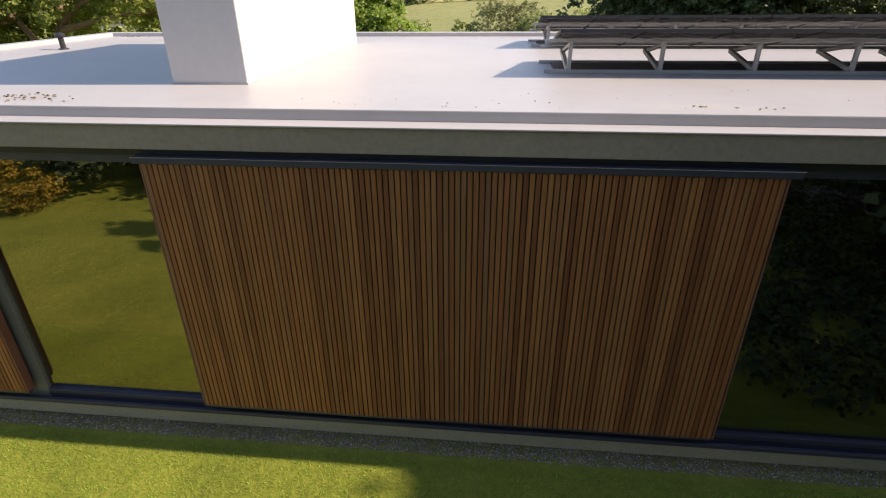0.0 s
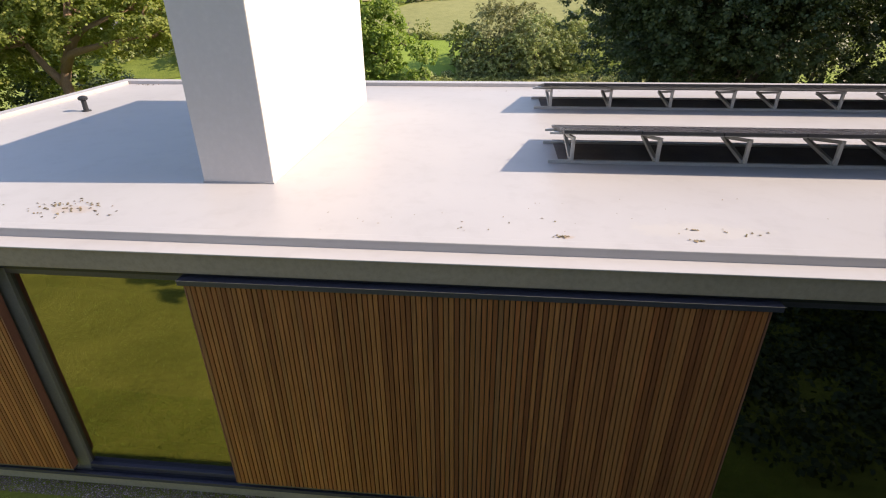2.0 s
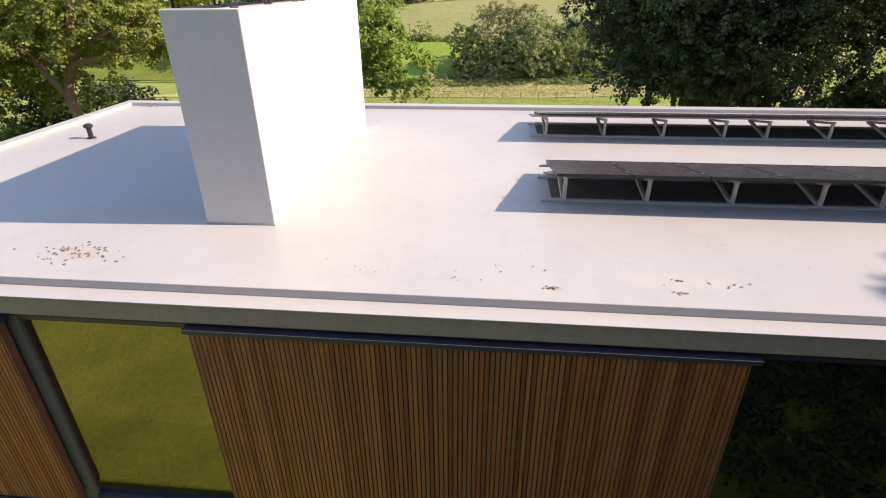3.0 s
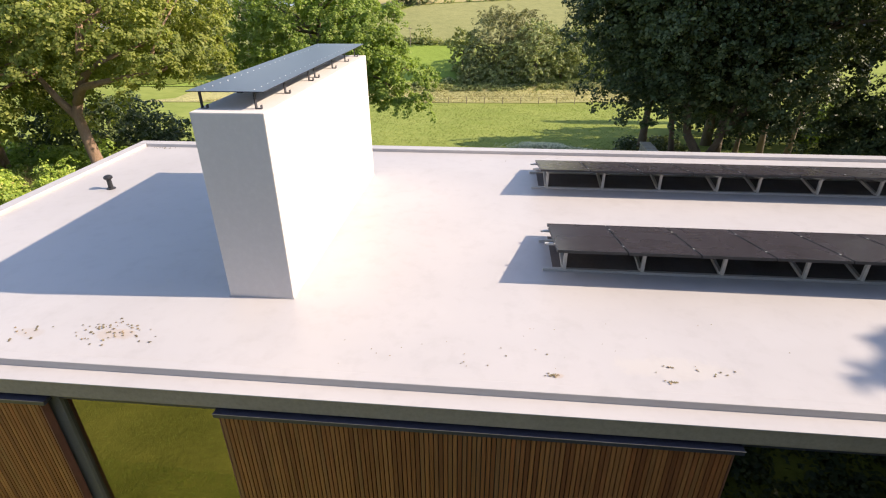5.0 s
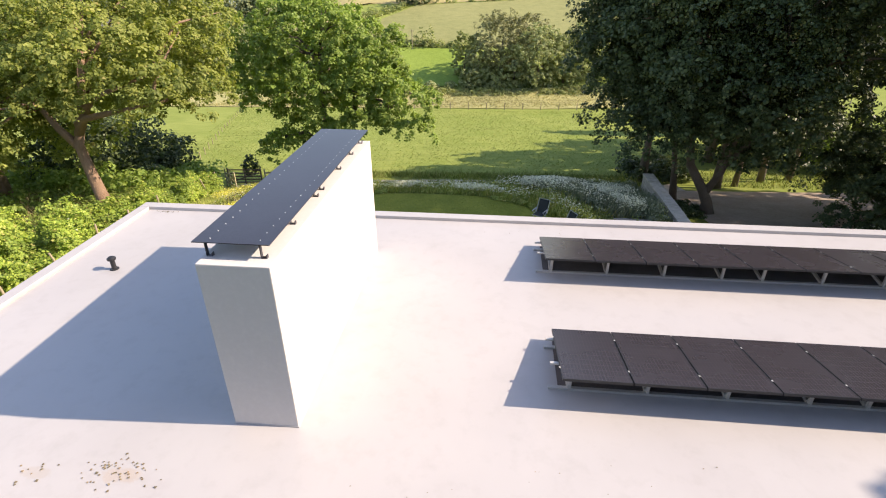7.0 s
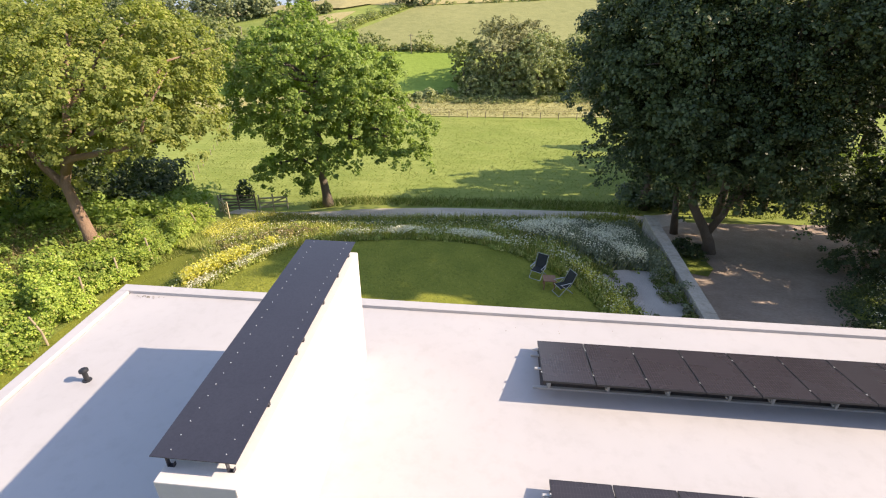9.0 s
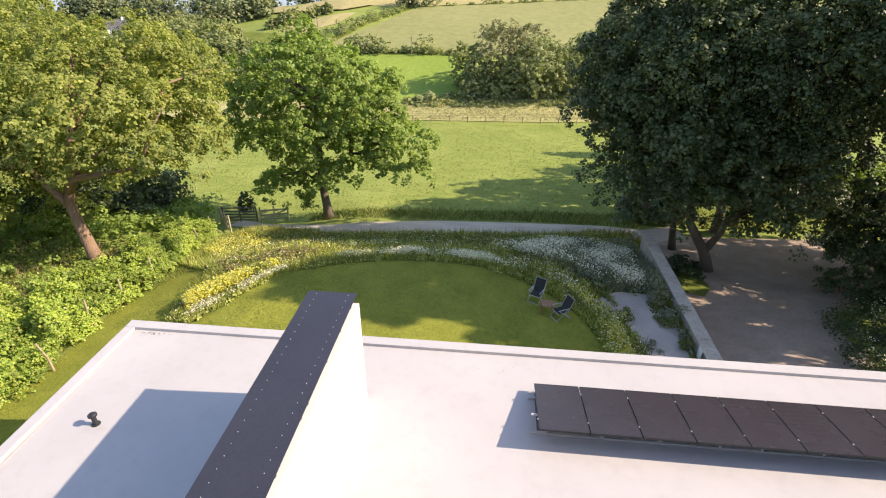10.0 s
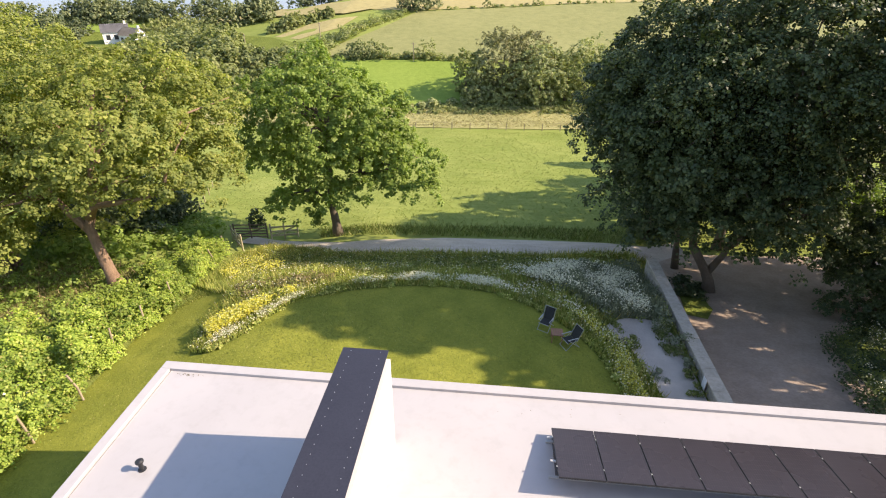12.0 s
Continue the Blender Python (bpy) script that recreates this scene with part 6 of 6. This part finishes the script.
thicket("field_hedge", [(-17.4, 96.6), (10.2, 98.6), (30, 99.5), (30, 103.0), (10.8, 103.0), (-17.0, 100.0)], 0.55, 330, 0.6, 29, 0.304, "wood_leaf", "rough green scrub beside the dry grass", "hedge", 120)
thicket("field_hedge", [(-16.1, 99.4), (-6.9, 101.4), (10.4, 102.3), (12.0, 103.1), (-6.8, 102.5), (-16.8, 100.2)], 1.1, 90, 0.70, 29, 0.456, "pale_leaf", "low scrub along the pasture edge", "hedge", 107)
thicket("field_hedge", [(-48.7, 114.0), (-40.0, 120.6), (-33.4, 146.2), (-24.6, 164.5), (-29.5, 163.5), (-37.5, 148.0), (-43.0, 131.0)], 1.8, 240, 1.2, 29, 0.421, "wood_leaf", "diagonal hedge climbing the far hill", "hedge", 108)
thicket("field_hedge", [(-25.2, 165.2), (11.9, 174.1), (44.4, 182.0), (127.4, 178.8), (125.9, 179.6), (43.8, 183.0), (11.8, 175.4), (-25.0, 166.6)], 0.9, 160, 0.70, 29, 0.573, "wood_leaf", "thin hedge along the hilltop field", "hedge", 109)
canopy([(-24.6, 165.5), (11.8, 174.4), (44.3, 182.2), (43.8, 183.0), (11.8, 175.4), (-24.4, 166.9)], 15, 0.9, 1.4, 1.9, 2.7, "wood_leaf", "row of small trees on the hilltop hedge", 110, 6, 0.37, 10)
canopy([(-25.9, 164.3), (-16.6, 166.6), (-16.4, 168.8), (-28.5, 168.8)], 7, 2.2, 3.3, 3.9, 5.6, "wood_dark", "clump of trees at the hilltop", 111, 6, 0.48, 14)
canopy([(-80, 108), (-66, 106), (-56, 109), (-56, 120), (-80, 123)], 18, 3.0, 4.6, 4.6, 6.6, "wood_leaf", "broad green woods filling the valley side", 112, 7, 0.64, 24)
canopy([(-110, 112), (-80, 109), (-80, 123), (-110, 126)], 20, 2.4, 3.6, 2.8, 4.0, "wood_leaf", "low woods before the valley houses", 123, 7, 0.57, 22)
canopy([(-56, 110), (-45, 111), (-43, 118), (-56, 121)], 10, 1.8, 2.6, 2.2, 3.2, "wood_leaf", "low trees at the foot of the straw field", 124, 7, 0.51, 20)
canopy([(-196.8, 114.4), (-126, 114.4), (-112, 121), (-112, 127.9), (-177.3, 127.9)], 30, 2.6, 3.8, 3.0, 4.4, "wood_dark", "broad green woods beyond the sycamores", 113, 7, 0.65, 22)
canopy([(-240, 152), (-142, 153), (-133, 161), (-134, 171), (-240, 172)], 46, 3.2, 4.8, 4.4, 6.0, "wood_dark", "dark woods along the skyline", 114, 7, 0.70, 20)
canopy([(-133, 172), (-106, 174), (-84, 176), (-86, 182), (-133, 183)], 26, 3.0, 4.4, 4.6, 6.6, "wood_dark", "tall dark trees behind the small pasture", 125, 7, 0.64, 20)
canopy([(-200, 128), (-150, 128), (-116, 138), (-118, 150), (-200, 148)], 34, 2.6, 4.0, 3.2, 4.6, "wood_dark", "woods on the slope west of the houses", 127, 7, 0.64, 20)
canopy([(-116, 130), (-92, 128), (-92, 142), (-116, 146)], 9, 1.4, 2.0, 1.4, 2.0, "wood_leaf", "low trees below the houses", 128, 7, 0.51, 18)
canopy([(-170, 150), (-120, 151), (-124, 160), (-170, 161)], 20, 2.4, 3.6, 3.4, 5.0, "wood_dark", "dark woods beside the small pasture", 129, 7, 0.6, 20)
canopy([(-103, 155), (-91, 152), (-80, 157), (-82, 167), (-102, 167)], 16, 2.4, 3.4, 3.0, 4.2, "wood_leaf", "trees on the slope beside the houses", 126, 7, 0.57, 20)
canopy([(-60.0, 145.0), (-57.0, 144.0), (-51.0, 155.0), (-41.5, 160.4), (-47.0, 161.8), (-58.0, 157.0)], 12, 1.3, 2.1, 1.9, 3.0, "wood_leaf", "trees between the straw fields", 115, 7, 0.57, 21)
canopy([(-100, 187), (-60, 189), (-32, 190), (-32, 196), (-100, 196)], 34, 2.2, 3.4, 4.2, 6.0, "wood_dark", "far trees on the hilltop", 116, 7, 0.57, 18)
canopy([(-62.3, 100.0), (-37.6, 103.1), (-35.2, 116.9), (-53.9, 117.6)], 12, 2.8, 3.8, 3.2, 4.8, "wood_leaf", "trees by the side of the pasture", 117, 7, 0.60, 24)


canopy([(-90, 126), (-68, 124), (-63, 132), (-68, 143), (-86, 143)], 22, 2.8, 4.4, 3.2, 4.8, "wood_leaf", "woods on the slope below the straw fields", 118, 7, 0.64, 24)
canopy([(-80, 160), (-71, 159), (-68, 166), (-78, 168)], 7, 2.2, 3.0, 5.0, 6.8, "wood_dark", "clump of dark conifers between the fields", 119, 7, 0.64, 24)


canopy([(-250, 170), (-105, 172), (-105, 182), (-250, 182)], 56, 3.0, 4.6, 4.4, 5.8, "wood_dark", "woods closing the skyline", 122, 7, 0.64, 16)


# ---- far houses ----
def cottage(x, y, w, d, h, turn, roof_mat, label):
    root = empty("house", label, "house", "houses in the valley", (x, y, land(y, x)))
    root.rotation_euler = (0, 0, radians(turn))
    bm = box((-w / 2, -d / 2, 0), (w / 2, d / 2, h))
    vs = [bm.verts.new(c) for c in ((-w / 2, -d / 2, h), (-w / 2, d / 2, h), (-w / 2, 0, h + d * 0.4), (w / 2, -d / 2, h), (w / 2, d / 2, h), (w / 2, 0, h + d * 0.4))]
    bm.faces.new(vs[:3])
    bm.faces.new(vs[3:])
    part("wall", bm, "wall_white", root)
    for s in (-1, 1):
        bm = bmesh.new()
        a = [bm.verts.new(c) for c in ((-w / 2 - .3, s * (d / 2 + .3), h - 0.2), (w / 2 + .3, s * (d / 2 + .3), h - 0.2), (w / 2 + .3, 0, h + d * 0.42), (-w / 2 - .3, 0, h + d * 0.42))]
        f = bm.faces.new(a)
        bmesh.ops.solidify(bm, geom=[f], thickness=0.2)
        part("roof", bm, roof_mat, root)
    part("chimney", box((w / 2 - 0.7, -0.25, h + d * 0.35), (w / 2 - 0.2, 0.25, h + d * 0.42 + 0.6)), "wall_white", root)
    for i in (-0.3, 0.0, 0.3):
        part("window", box((w * i - 0.5, -d / 2 - 0.05, h * 0.35), (w * i + 0.5, -d / 2 + 0.02, h * 0.75)), "black", root)
    part("window", box((w / 2 - 0.02, -0.5, h * 0.4), (w / 2 + 0.05, 0.5, h * 0.8)), "black", root)


cottage(-108, 152, 6.5, 4.6, 3.1, 35, "slate", "white gabled house with a slate roof among trees")
cottage(-101.5, 150.0, 6.5, 4.2, 2.8, -20, "tan_roof", "low white house with pale roof among trees")
cottage(-146, 147, 8, 5, 2.6, 10, "tan_roof", "white house with pale tiled roof among trees")
